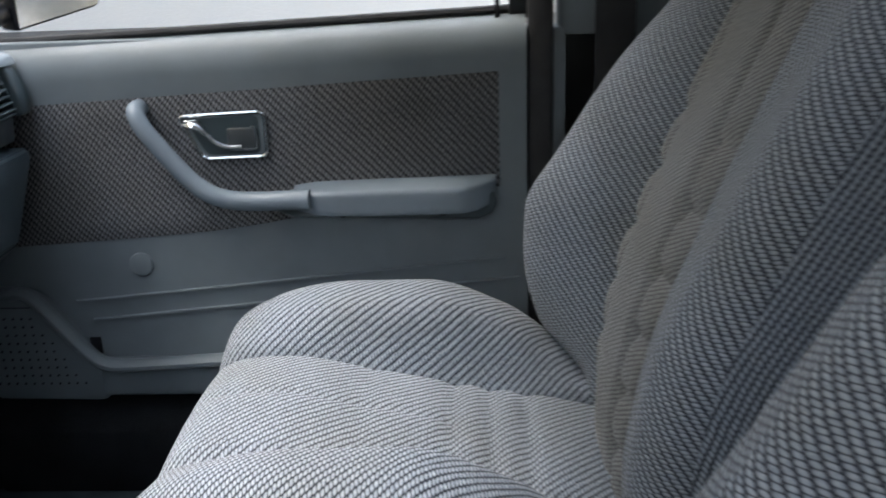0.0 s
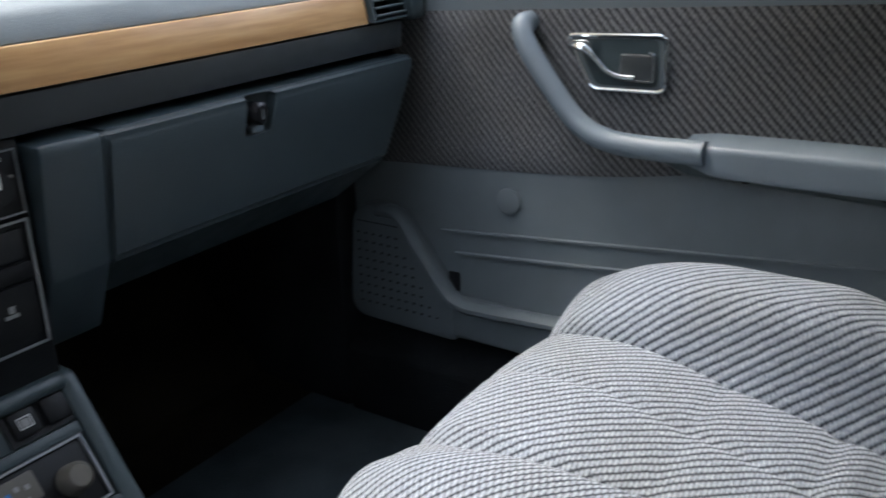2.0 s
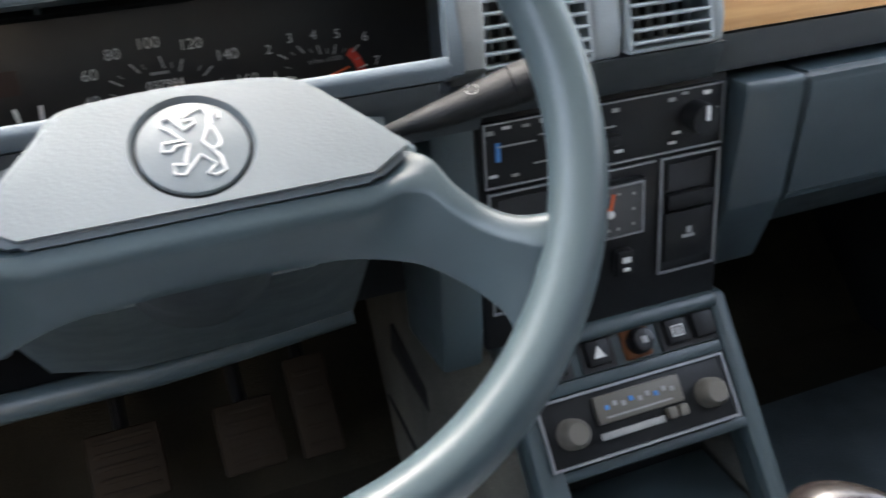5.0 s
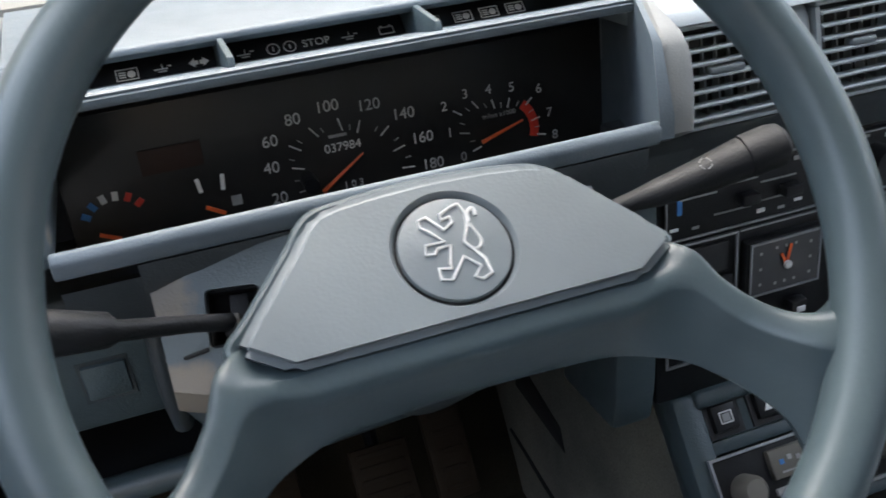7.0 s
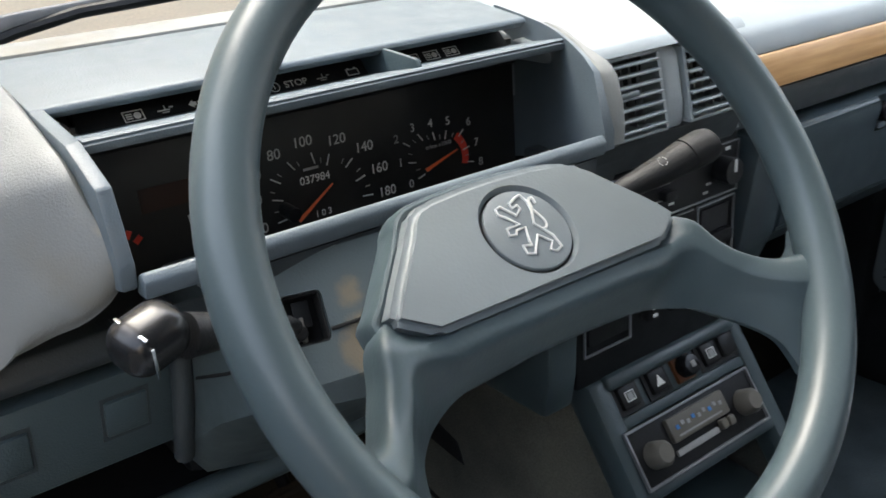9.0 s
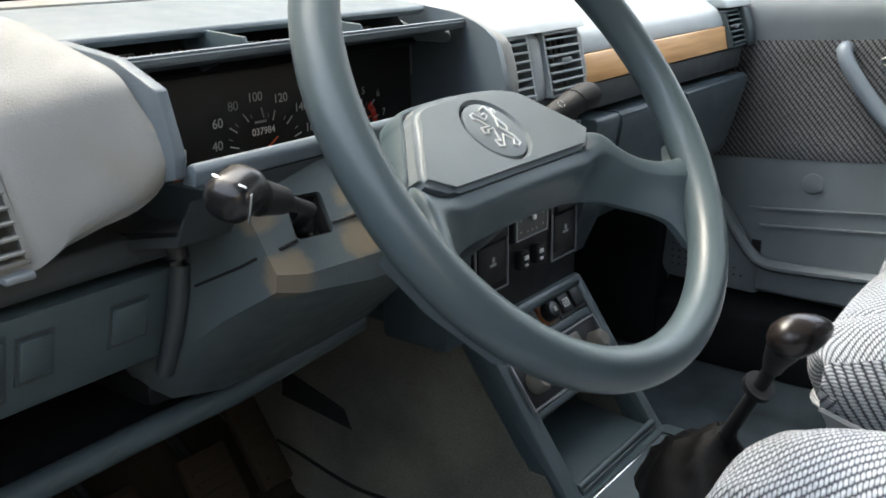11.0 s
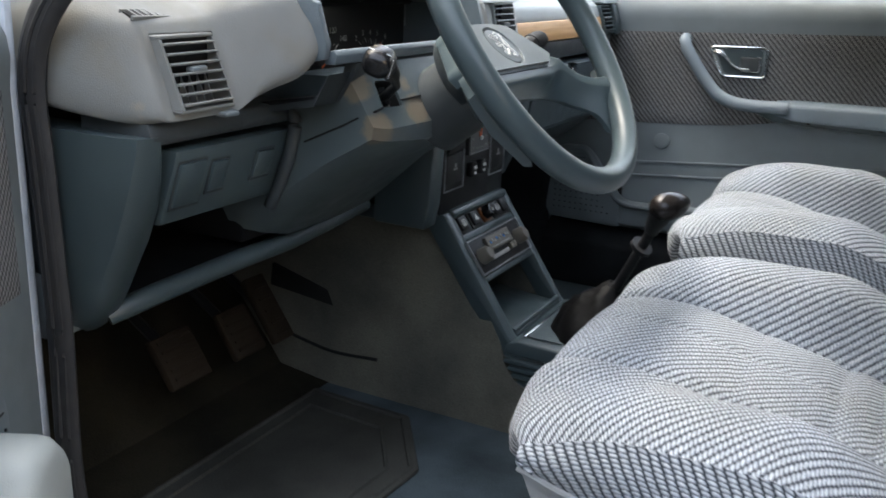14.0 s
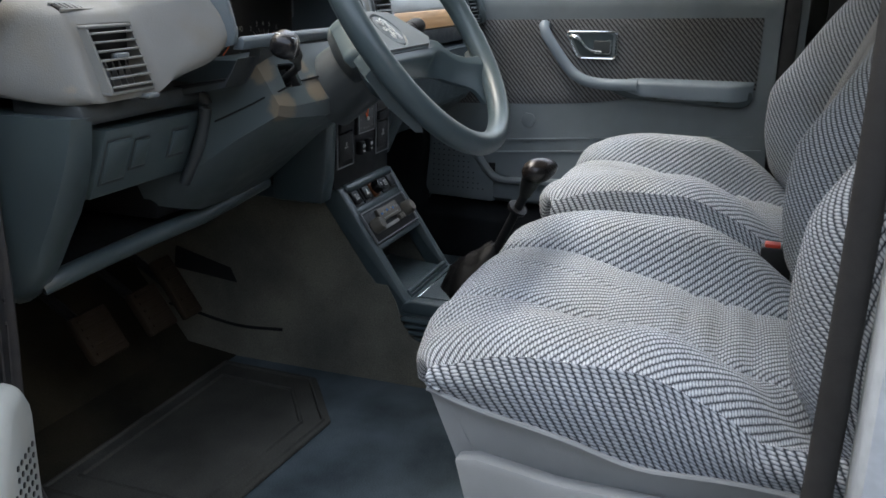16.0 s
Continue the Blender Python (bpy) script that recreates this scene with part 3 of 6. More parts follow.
part("mirror_glass", prism([(0.007 + x * 0.91, 0.006 + z * 0.9) for x, z in shape], -0.0015, 0.002, "y", bev=0), CHROME, wm, "bright mirror glass")
part("mirror_arm", tube([(0.01, 0.03, 0.03), (-0.06, -0.015, 0.02), (-0.14, -0.085, 0.0)], 0.016, 12), BLACK, wm)

# ---------------------------------------------------------------- dashboard
dash = thing("dashboard", "blue-grey moulded dashboard with light wood strip and air vents", "dashboard")
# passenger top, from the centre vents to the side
part("top_pad", prism([(0.502, 0.752), (0.512, 0.775), (0.545, 0.797), (0.62, 0.812), (0.80, 0.828), (0.84, 0.80), (0.84, 0.74), (0.52, 0.74)], 0.076, 0.536, bev=0.006), DASHTOP, dash, "dashboard top with windscreen light painted pale")
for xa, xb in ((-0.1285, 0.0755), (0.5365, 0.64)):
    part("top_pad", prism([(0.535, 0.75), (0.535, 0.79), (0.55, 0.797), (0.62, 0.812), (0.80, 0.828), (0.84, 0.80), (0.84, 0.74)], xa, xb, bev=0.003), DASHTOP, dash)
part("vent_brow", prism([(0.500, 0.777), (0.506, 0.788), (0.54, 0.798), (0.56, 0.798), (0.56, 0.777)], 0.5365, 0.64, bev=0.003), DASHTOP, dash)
part("vent_divider", prism([(0.488, 0.714), (0.489, 0.74), (0.502, 0.775), (0.54, 0.79), (0.56, 0.79), (0.56, 0.714)], 0.607, 0.636, bev=0.006), BLUE, dash)
part("wood_strip", prism([(0.4945, 0.718), (0.5015, 0.7515), (0.53, 0.7515), (0.53, 0.718)], 0.085, 0.533, bev=0.0015), WOOD, dash, "light oak veneer strip")
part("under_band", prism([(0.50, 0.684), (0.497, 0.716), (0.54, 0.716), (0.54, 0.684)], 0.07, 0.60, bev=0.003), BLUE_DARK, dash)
lid = [(0.485, 0.676, 0.600), (0.482, 0.668, 0.600), (0.489, 0.625, 0.585), (0.50, 0.56, 0.560), (0.56, 0.507, 0.530), (0.58, 0.52, 0.530), (0.56, 0.676, 0.600)]
bm = skin([[(0.166, y, z) for y, z, x in lid], [(x, y, z) for y, z, x in lid]])
bmesh.ops.recalc_face_normals(bm, faces=bm.faces)
bmesh.ops.bevel(bm, geom=[e for e in bm.edges if e.calc_face_angle(0) > 0.3], offset=0.004, segments=3, affect="EDGES", clamp_overlap=True)
glv = part("glovebox_lid", bm, LID, dash, "dark blue glovebox lid")
pocket = rounded([(0.322, 0.636), (0.327, 0.676), (0.368, 0.674), (0.358, 0.636)], 0.006)
cut(glv, prism(pocket, 0.470, 0.497, "y", bev=0), Matrix())
part("latch_pocket", prism(pocket, 0.4965, 0.502, "y", bev=0), LID, glv)
part("latch", tube([(0.342, 0.4965, 0.656), (0.342, 0.482, 0.656), (0.342, 0.480, 0.656)], [0.0115, 0.0110, 0.0085], 24), GLOSS, glv, "dark glossy round glovebox latch")
part("latch_slot", box((0.3405, 0.4786, 0.651), (0.3435, 0.4799, 0.661), 0.0003), CHROME, glv)
part("latch_tongue", box((0.334, 0.488, 0.637), (0.351, 0.4975, 0.644), 0.002), PULL, glv)
part("console_flank", prism([(0.485, 0.676), (0.483, 0.668), (0.500, 0.56), (0.53, 0.492), (0.60, 0.49), (0.60, 0.676)], 0.106, 0.1645, bev=0.003), LID, dash)


def vent(name, x0, x1, z0, z1, y0, y1, slats, mat, knob=True, m=None, yaw=0):
    """A louvred air outlet: surround, dark duct, level slats, upright vanes and a thumb tab."""
    c = Vector(((x0 + x1) / 2, y0, z0))
    v = part(name, bmesh.new(), mat, dash, "louvred air vent with a thumb tab")
    w, h, lean = x1 - x0, z1 - z0, y1 - y0
    v.matrix_basis = pose(c.x, c.y, c.z, 0, 0, yaw)

    def p(xx, k, d=0.0):
        return (xx, lean * k + d, h * k)

    part("duct", box((-w / 2, 0.028, 0), (w / 2, 0.034, h), 0), BLACK, v)
    fr = bmesh.new()
    t = 0.0035
    for lo, hi in (((-w / 2 - t, -0.002, -t), (w / 2 + t, 0.03, 0)), ((-w / 2 - t, lean - 0.002, h), (w / 2 + t, lean + 0.03, h + t))):
        box(lo, hi, 0.002, bm=fr)
    for s in (-1, 1):
        xa, xb = sorted((s * w / 2, s * (w / 2 + t)))
        r = [[(xa, lean * k - 0.002, h * k), (xb, lean * k - 0.002, h * k), (xb, lean * k + 0.03, h * k), (xa, lean * k + 0.03, h * k)] for k in (0, 1)]
        q = skin(r)
        me = bpy.data.meshes.new("x")
        q.to_mesh(me)
        q.free()
        fr.from_mesh(me)
        bpy.data.meshes.remove(me)
    part("surround", fr, mat, v)
    sl = None
    for i in range(slats):
        k = (i + 0.5) / slats
        if sl is None:
            sl = part("slat", prism([(-0.0050, 0.0006), (-0.0040, 0.0013), (0.0035, 0.0006), (0.0035, -0.0009), (-0.0045, -0.0010)], -w / 2, w / 2, bev=0), mat, v)
            one = sl
        else:
            one = new("slat", sl.data)
            one.parent = v
        one.matrix_basis = Matrix.Translation((0, lean * k, h * k))
    n = max(4, round(w / 0.011))
    va = None
    for i in range(n):
        x = -w / 2 + w * (i + 0.5) / n
        if va is None:
            va = part("vane", skin([[(0, lean * k + 0.017, h * k), (0.0014, lean * k + 0.017, h * k), (0.0014, lean * k + 0.026, h * k), (0, lean * k + 0.026, h * k)] for k in (0, 1)]), GREYBASE if mat is not BLUE else BLACK, v)
            one = va
        else:
            one = new("vane", va.data)
            one.parent = v
        one.matrix_basis = Matrix.Translation((x, 0, 0))
    if knob:
        part("thumb_tab", box((-w * 0.16, lean * 0.52 - 0.005, h * 0.5), (w * 0.16, lean * 0.52 + 0.004, h * 0.5 + 0.006), 0.002), PAD, v)
    return v


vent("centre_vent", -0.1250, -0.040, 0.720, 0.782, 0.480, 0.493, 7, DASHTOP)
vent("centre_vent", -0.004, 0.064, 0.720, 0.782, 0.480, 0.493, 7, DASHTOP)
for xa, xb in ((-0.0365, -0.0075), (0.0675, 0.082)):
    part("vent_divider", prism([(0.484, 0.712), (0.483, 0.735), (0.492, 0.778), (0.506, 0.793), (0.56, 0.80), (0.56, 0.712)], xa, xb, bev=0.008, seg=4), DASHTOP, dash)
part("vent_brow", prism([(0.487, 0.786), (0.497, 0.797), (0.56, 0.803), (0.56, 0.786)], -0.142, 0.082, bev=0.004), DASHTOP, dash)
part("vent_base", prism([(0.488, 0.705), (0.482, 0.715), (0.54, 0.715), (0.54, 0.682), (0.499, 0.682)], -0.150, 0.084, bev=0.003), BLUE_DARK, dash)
vent("side_vent", 0.540, 0.600, 0.722, 0.770, 0.492, 0.508, 6, BLUE, yaw=4)

# instrument binnacle
BL, BR = -0.517, -0.170
part("binnacle_top", prism([(0.5455, 0.8165), (0.5475, 0.8205), (0.60, 0.8290), (0.640, 0.8350), (0.657, 0.8362), (0.657, 0.815), (0.553, 0.8120)], BL - 0.0095, -0.1360, bev=0.0015), HOOD, dash, "blue-grey instrument hood top")
part("hood_rim", prism([(0.659, 0.80), (0.659, 0.8385), (0.70, 0.8405), (0.728, 0.837), (0.745, 0.80)], BL - 0.014, BR + 0.050, bev=0.003), DASH, dash)
shelf = [(0.486, 0.803), (0.485, 0.8095), (0.488, 0.8112), (0.575, 0.795), (0.575, 0.787)]
bm = skin([[(BL + 0.001, *p) for p in shelf], [(BR + lerp(p[0], [(0.485, 0.0190), (0.575, 0.0425)]), *p) for p in shelf]])
bmesh.ops.bevel(bm, geom=[e for e in bm.edges if abs(e.verts[0].co.x - e.verts[1].co.x) > 0.1], offset=0.0016, segments=2, affect="EDGES", clamp_overlap=True)
part("binnacle_shelf", bm, HOOD, dash)
part("binnacle_lip", prism([(0.4285, 0.734), (0.426, 0.744), (0.430, 0.7495), (0.436, 0.747), (0.443, 0.734)], BL + 0.0005, BR + 0.002, bev=0.002), HOOD, dash)
# apron in darker plastic to put the shade below the lip into colour
part("shaded_lip_apron", prism([(0.431, 0.722), (0.429, 0.7335), (0.4425, 0.7335), (0.452, 0.70), (0.452, 0.69)], -0.476, BR - 0.006, bev=0), BLUE_DARK, dash)
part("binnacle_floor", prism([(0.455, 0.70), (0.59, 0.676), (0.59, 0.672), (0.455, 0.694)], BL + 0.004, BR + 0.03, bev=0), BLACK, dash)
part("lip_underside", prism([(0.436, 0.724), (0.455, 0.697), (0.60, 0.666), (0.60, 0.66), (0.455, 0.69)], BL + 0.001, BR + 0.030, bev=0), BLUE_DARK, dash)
part("binnacle_back", box((BL, 0.60, 0.66), (BR + 0.05, 0.61, 0.815), 0), BLACK, dash)
# cheeks: the passenger-side one is hollowed towards the dials
bm = bmesh.new()
rows = []
for k in range(13):
    f = k / 12
    y = 0.428 + (0.60 - 0.428) * f
    zt = lerp(y, [(0.428, 0.752), (0.444, 0.795), (0.4835, 0.8115), (0.545, 0.8195), (0.60, 0.826)])
    zb = lerp(y, [(0.428, 0.737), (0.45, 0.728), (0.60, 0.69)])
    xin = lerp(y, [(0.428, BR + 0.0005), (0.47, BR + 0.012), (0.53, BR + 0.034), (0.60, BR + 0.046)])
    xout = max(-0.1592, xin + 0.0045)
    rows.append([bm.verts.new(p) for p in ((xin, y, zb), (xin, y, zt), (xout, y, zt - 0.001), (xout, y, zb))])
for a, b in zip(rows, rows[1:]):
    for q in range(4):
        bm.faces.new((a[q], a[(q + 1) % 4], b[(q + 1) % 4], b[q]))
bm.faces.new(rows[0][::-1])
bm.faces.new(rows[-1])
bmesh.ops.bevel(bm, geom=[e for e in bm.edges if e.is_manifold and e.calc_face_angle(0) > 0.5], offset=0.0025, segments=3, affect="EDGES", clamp_overlap=True)
part("binnacle_cheek", bm, HOOD, dash)
part("binnacle_cheek", prism([(0.434, 0.740), (0.432, 0.754), (0.444, 0.795), (0.4835, 0.8115), (0.545, 0.8195), (0.60, 0.826), (0.60, 0.735), (0.47, 0.732)], BL - 0.0095, BL, bev=0.002), HOOD, dash)
rings = []
for k in range(19):
    y = 0.431 + (0.62 - 0.431) * (k / 18) ** 1.6
    zt = lerp(y, [(0.431, 0.752), (0.437, 0.775), (0.444, 0.793), (0.460, 0.8015), (0.4835, 0.8100), (0.540, 0.8170), (0.548, 0.8122), (0.62, 0.8135)])
    zb = lerp(y, [(0.431, 0.738), (0.45, 0.728), (0.48, 0.715), (0.62, 0.690)])
    xin = lerp(y, [(0.428, BR + 0.0005), (0.47, BR + 0.012), (0.53, BR + 0.034), (0.60, BR + 0.046)])
    xl = max(-0.1580, xin + 0.0052)
    xr = max(lerp(y, [(0.431, -0.1455), (0.434, -0.1415), (0.440, -0.1400)]), xin + 0.016)
    rings.append([(xl, y, zb), (xl, y, zt - 0.003), (xl + 0.003, y, zt), (xr - 0.006, y, zt), (xr - 0.002, y, zt - 0.0015), (xr, y, zt - 0.006), (xr, y, zb)])
part("casing_edge", skin(rings), DASH, dash, "pale worn edge of the instrument casing")
# rounded pod with the driver's side vent
ST = [(-0.716, 0.625, 0.705, 0.755), (-0.711, 0.585, 0.697, 0.765), (-0.703, 0.545, 0.690, 0.772), (-0.692, 0.513, 0.687, 0.776), (-0.681, 0.500, 0.687, 0.778), (-0.64, 0.496, 0.689, 0.778), (-0.593, 0.492, 0.692, 0.781), (-0.575, 0.480, 0.700, 0.788), (-0.558, 0.462, 0.713, 0.795), (-0.545, 0.448, 0.722, 0.799), (-0.534, 0.442, 0.733, 0.801), (-0.5295, 0.443, 0.740, 0.800), (-0.527, 0.450, 0.746, 0.796)]
VX0, VX1, VZ0, VZ1 = -0.672, -0.5955, 0.695, 0.765
xs = sorted({round(ST[0][0] + (ST[-1][0] - ST[0][0]) * i / 44, 4) for i in range(45)} | {VX0, VX1})
rings = []
for x in xs:
    y, zb, zt = (lerp(x, [(q[0], q[k]) for q in ST]) for k in (1, 2, 3))
    off = max(VX0 - x, x - VX1, 0) / 0.03
    w = max(0.0, 1 - off) ** 2 * (1 + 2 * min(off, 1))
    lean = 0.016 + 0.010 * w
    z1, z2 = w * VZ0 + (1 - w) * (zb + 0.020), w * VZ1 + (1 - w) * (zt - 0.016)
    ctl = [(0.64, zb + 0.004), (y + 0.03, zb - 0.001), (y + 0.008, zb + 0.001), (y, z1), (y + lean, z2), (y + lean + 0.014, zt + 0.002), (y + 0.065, zt + 0.013), (max(0.60, y + 0.10), zt + 0.022 + lerp(x, [(-0.60, 0.0), (-0.54, 0.012)])), (0.69, 0.830), (0.745, 0.812)]
    flare = max(0.0, (x + 0.575) / 0.048) ** 2
    ring = []
    for i in range(37):
        py, pz = along(ctl, i / 36)
        ring.append(Vector((x + flare * lerp(pz, [(0.725, 0.0095), (0.746, 0.0115), (0.774, 0.006), (0.797, 0.0)]) * lerp(py, [(0.47, 1.0), (0.53, 0.0)]), py, pz)))
    rings.append(ring + [Vector((x, 0.745, 0.70))])
bm = bmesh.new()
vs = [[bm.verts.new(p) for p in r] for r in rings]
for a, b, xa, xb in zip(vs, vs[1:], xs, xs[1:]):
    for k in range(len(a)):
        n = (k + 1) % len(a)
        if 12 <= k <= 15 and xa > VX0 - 0.001 and xb < VX1 + 0.001:
            continue
        bm.faces.new((a[k], a[n], b[n], b[k]))
bm.faces.new(vs[0][::-1])
bm.faces.new(vs[-1])
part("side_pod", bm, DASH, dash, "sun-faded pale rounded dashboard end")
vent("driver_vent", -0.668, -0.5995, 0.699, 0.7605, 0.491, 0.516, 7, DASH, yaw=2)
slot = part("demister_slot", box((-0.026, -0.0065, -0.003), (0.026, 0.0065, 0.0012), 0.001), HOLE, dash)
slot.matrix_basis = pose(-0.657, 0.5405, 0.7805, 22, 1, 4)
for i in range(6):
    part("slot_bar", box((-0.0205 + 0.0075 * i, -0.0062, 0.0), (-0.018 + 0.0075 * i, 0.0062, 0.0022), 0), DASH, slot)
for k in (-1, 1):
    part("slot_edge", box((-0.028, k * 0.0072 - 0.0012, -0.002), (0.028, k * 0.0072 + 0.0012, 0.0024), 0.0006), DASH, slot)
part("slot_tab", box((-0.617, 0.484, 0.687), (-0.597, 0.50, 0.692), 0.002), PAD, dash)

part("dash_shelf", box((-0.70, 0.735, 0.765), (0.68, 0.905, 0.792), 0.002), BLUE_DARK, dash)
part("dash_core", box((-0.695, 0.76, 0.44), (0.66, 0.775, 0.765), 0), BLACK, dash)
# lower driver-side panel with open tray
part("lower_ledge", prism([(0.514, 0.664), (0.509, 0.672), (0.514, 0.686), (0.60, 0.692), (0.60, 0.664)], -0.69, -0.472, bev=0.003), BLUE_DARK, dash)
pan = part("lower_panel", prism([(0.512, 0.656), (0.540, 0.578), (0.56, 0.578), (0.56, 0.656)], -0.655, -0.470, bev=0.003), BLUE, dash)
for xa, xb, za, zb in ((-0.648, -0.610, 0.596, 0.642), (-0.600, -0.576, 0.605, 0.637), (-0.530, -0.502, 0.607, 0.637)):
    g0, g1 = 0.515 + 0.36 * (0.651 - zb) - 0.0015, 0.515 + 0.36 * (0.651 - za) - 0.0015
    part("cover_groove", prism([(g0 - 0.0012, zb + 0.003), (g1 - 0.0012, za - 0.003), (g1 + 0.02, za - 0.003), (g0 + 0.02, zb + 0.003)], xa - 0.002, xb + 0.002, bev=0), BLUE_DARK, pan)
    part("blanking_cover", prism([(g0 - 0.004, zb), (g1 - 0.004, za), (0.56, za), (0.56, zb)], xa, xb, bev=0.002), BLUE, pan)
rings = []
for z in (0.674, 0.655, 0.625, 0.595, 0.565, 0.535, 0.510, 0.490, 0.472, 0.458, 0.448, 0.442):
    f = lerp(z, [(0.442, 0.655), (0.448, 0.638), (0.458, 0.622), (0.485, 0.594), (0.54, 0.562), (0.579, 0.541), (0.655, 0.513), (0.674, 0.509)])
    w = lerp(z, [(0.442, -0.641), (0.485, -0.649), (0.579, -0.651), (0.674, -0.668)])
    q = lerp(z, [(0.442, 0.050), (0.455, 0.030), (0.48, 0.014), (0.53, 0.003), (0.60, 0.0)])
    rings.append([(q - 0.706, 0.68, z), (q - 0.710, f + 0.06, z), (q - 0.708, f + 0.025, z), (q - 0.702, f + 0.006, z), (min(q - 0.692, w - 0.014), f, z), (w - 0.010, f + 0.001, z), (w - 0.003, f + 0.007, z), (w, f + 0.018, z), (w, f + 0.05, z), (w, 0.68, z)])
part("panel_leg", skin(rings), BLUE, dash)
foot = part("panel_foot", prism([(0.640, 0.452), (0.650, 0.520), (0.70, 0.520), (0.70, 0.446)], -0.708, -0.655, bev=0.003), PAD, dash)
part("foot_screw", disc((-0.701, 0.642, 0.474), 0.0045, 0.006), HOLE, foot)
part("tray_rail", tube([(-0.662, 0.612, 0.470), (-0.645, 0.604, 0.477), (-0.60, 0.602, 0.480), (-0.48, 0.596, 0.486), (-0.379, 0.590, 0.489), (-0.30, 0.586, 0.497), (-0.215, 0.582, 0.507)], [0.010] + [0.012] * 6, 12), BLUE, dash)
# tray coloured black to carry the shade deep in its opening
part("tray", prism([(0.598, 0.480), (0.60, 0.488), (0.74, 0.497), (0.74, 0.60), (0.75, 0.60), (0.75, 0.480)], -0.648, -0.36, bev=0.002), BLACK, dash)
part("panel_rib", prism([(0.507, 0.664), (0.517, 0.664), (0.552, 0.574), (0.540, 0.571)], -0.478, -0.466, bev=0.003), BLUE, dash)
part("end_cap", box((-0.705, 0.665, 0.45), (-0.695, 0.95, 0.78), 0.003), BLUE_DARK, dash)
part("under_dash", box((-0.46, 0.60, 0.50), (0.60, 0.95, 0.70), 0.01), BLACK, dash)

# centre stack
stack = part("switch_panel", prism([(0.508, 0.478), (0.508, 0.684), (0.58, 0.684), (0.58, 0.478)], -0.122, 0.105, bev=0.004), BLACK, dash, "black switch and heater panel")
part("panel_cheek", prism([(0.512, 0.464), (0.505, 0.50), (0.50, 0.60), (0.505, 0.69), (0.60, 0.69), (0.60, 0.464)], -0.16, -0.123, bev=0.005), BLUE, dash)
heat = part("heater_panel", box((-0.118, 0.503, 0.624), (0.098, 0.512, 0.676), 0.002), BLACK, dash, "black heater control panel")
part("panel_outline", frame_bar(-0.118, 0.098, 0.624, 0.676, 0.5015, 0.0012), SILVER, heat)
part("fan_knob", tube([(0.070, 0.503, 0.652), (0.070, 0.485, 0.652)], 0.013, 14), BLACK, heat)
part("fan_pointer", box((0.0685, 0.4835, 0.652), (0.0715, 0.486, 0.664), 0), WHITE, heat)
for x, z in ((-0.09, 0.656), (-0.055, 0.660), (-0.02, 0.655), (-0.02, 0.64), (-0.06, 0.638)):
    part("slider_slot", box((x - 0.016, 0.502, z), (x + 0.016, 0.5035, z + 0.0012), 0), GREYPRINT, heat)
for x, z, mt in ((-0.05, 0.648, BLACK), (-0.012, 0.647, BLACK)):
    part("slider_knob", box((x - 0.008, 0.492, z - 0.005), (x + 0.008, 0.503, z + 0.004), 0.002), mt, heat)
for i, (x, z) in enumerate(((-0.112, 0.668), (-0.098, 0.671), (-0.082, 0.670), (-0.066, 0.671), (-0.036, 0.669), (-0.022, 0.671), (-0.004, 0.668), (-0.110, 0.634), (-0.092, 0.632), (-0.034, 0.632), (-0.016, 0.631), (0.0, 0.634), (0.048, 0.668), (0.054, 0.640), (0.06, 0.672), (0.082, 0.669), (0.09, 0.655), (0.05, 0.632))):
    part("panel_mark", box((x - 0.003 - 0.001 * (i % 2), 0.5022, z - 0.0012), (x + 0.003, 0.503, z + 0.001 + 0.001 * (i % 3 == 0)), 0), (GREYPRINT, WHITE)[i % 2], heat)
part("cold_mark", box((-0.108, 0.5022, 0.645), (-0.104, 0.503, 0.660), 0), BLUEPRINT, heat)
part("hot_mark", box((0.082, 0.5022, 0.636), (0.086, 0.503, 0.642), 0), RED, heat)
for xa, xb, sym in ((0.041, 0.099, 1), (-0.115, -0.052, 2)):
    a = part("switch_pocket", frame_bar(xa, xb, 0.512, 0.619, 0.504, 0.0018), SILVER, dash, "silver-edged ashtray and switch pocket")
    part("pocket_hole", box((xa + 0.008, 0.5055, 0.588), (xb - 0.008, 0.5075, 0.612), 0), RUBBER, a)
    part("pocket_shelf", box((xa + 0.006, 0.500, 0.572), (xb - 0.006, 0.508, 0.586), 0.002), BLACK, a)
    part("ashtray_front", box((xa + 0.005, 0.5035, 0.522), (xb - 0.005, 0.508, 0.568), 0.002), BLACK, a)
    part("ashtray_mark", box(((xa + xb) / 2 - 0.006, 0.5028, 0.543), ((xa + xb) / 2 + 0.006, 0.5034, 0.546), 0), GREYPRINT, a)
    part("ashtray_mark", box(((xa + xb) / 2 - 0.002, 0.5028, 0.547), ((xa + xb) / 2 + 0.003, 0.5034, 0.553), 0), GREYPRINT, a)
clock = thing("dashboard_clock", "square black dashboard clock with orange pointers", "clock", pose(-0.005, 0, 0.002))
part("clock_case", box((-0.042, 0.500, 0.556), (0.030, 0.512, 0.606), 0.003), BLACK, clock)
part("clock_face", box((-0.037, 0.4994, 0.560), (0.025, 0.5004, 0.602), 0), plain("clock_face_grey", (0.045, 0.045, 0.046), 0.4), clock)
part("bezel", frame_bar(-0.039, 0.027, 0.558, 0.604, 0.4985, 0.0014), SILVER, clock, "thin silver bezel")
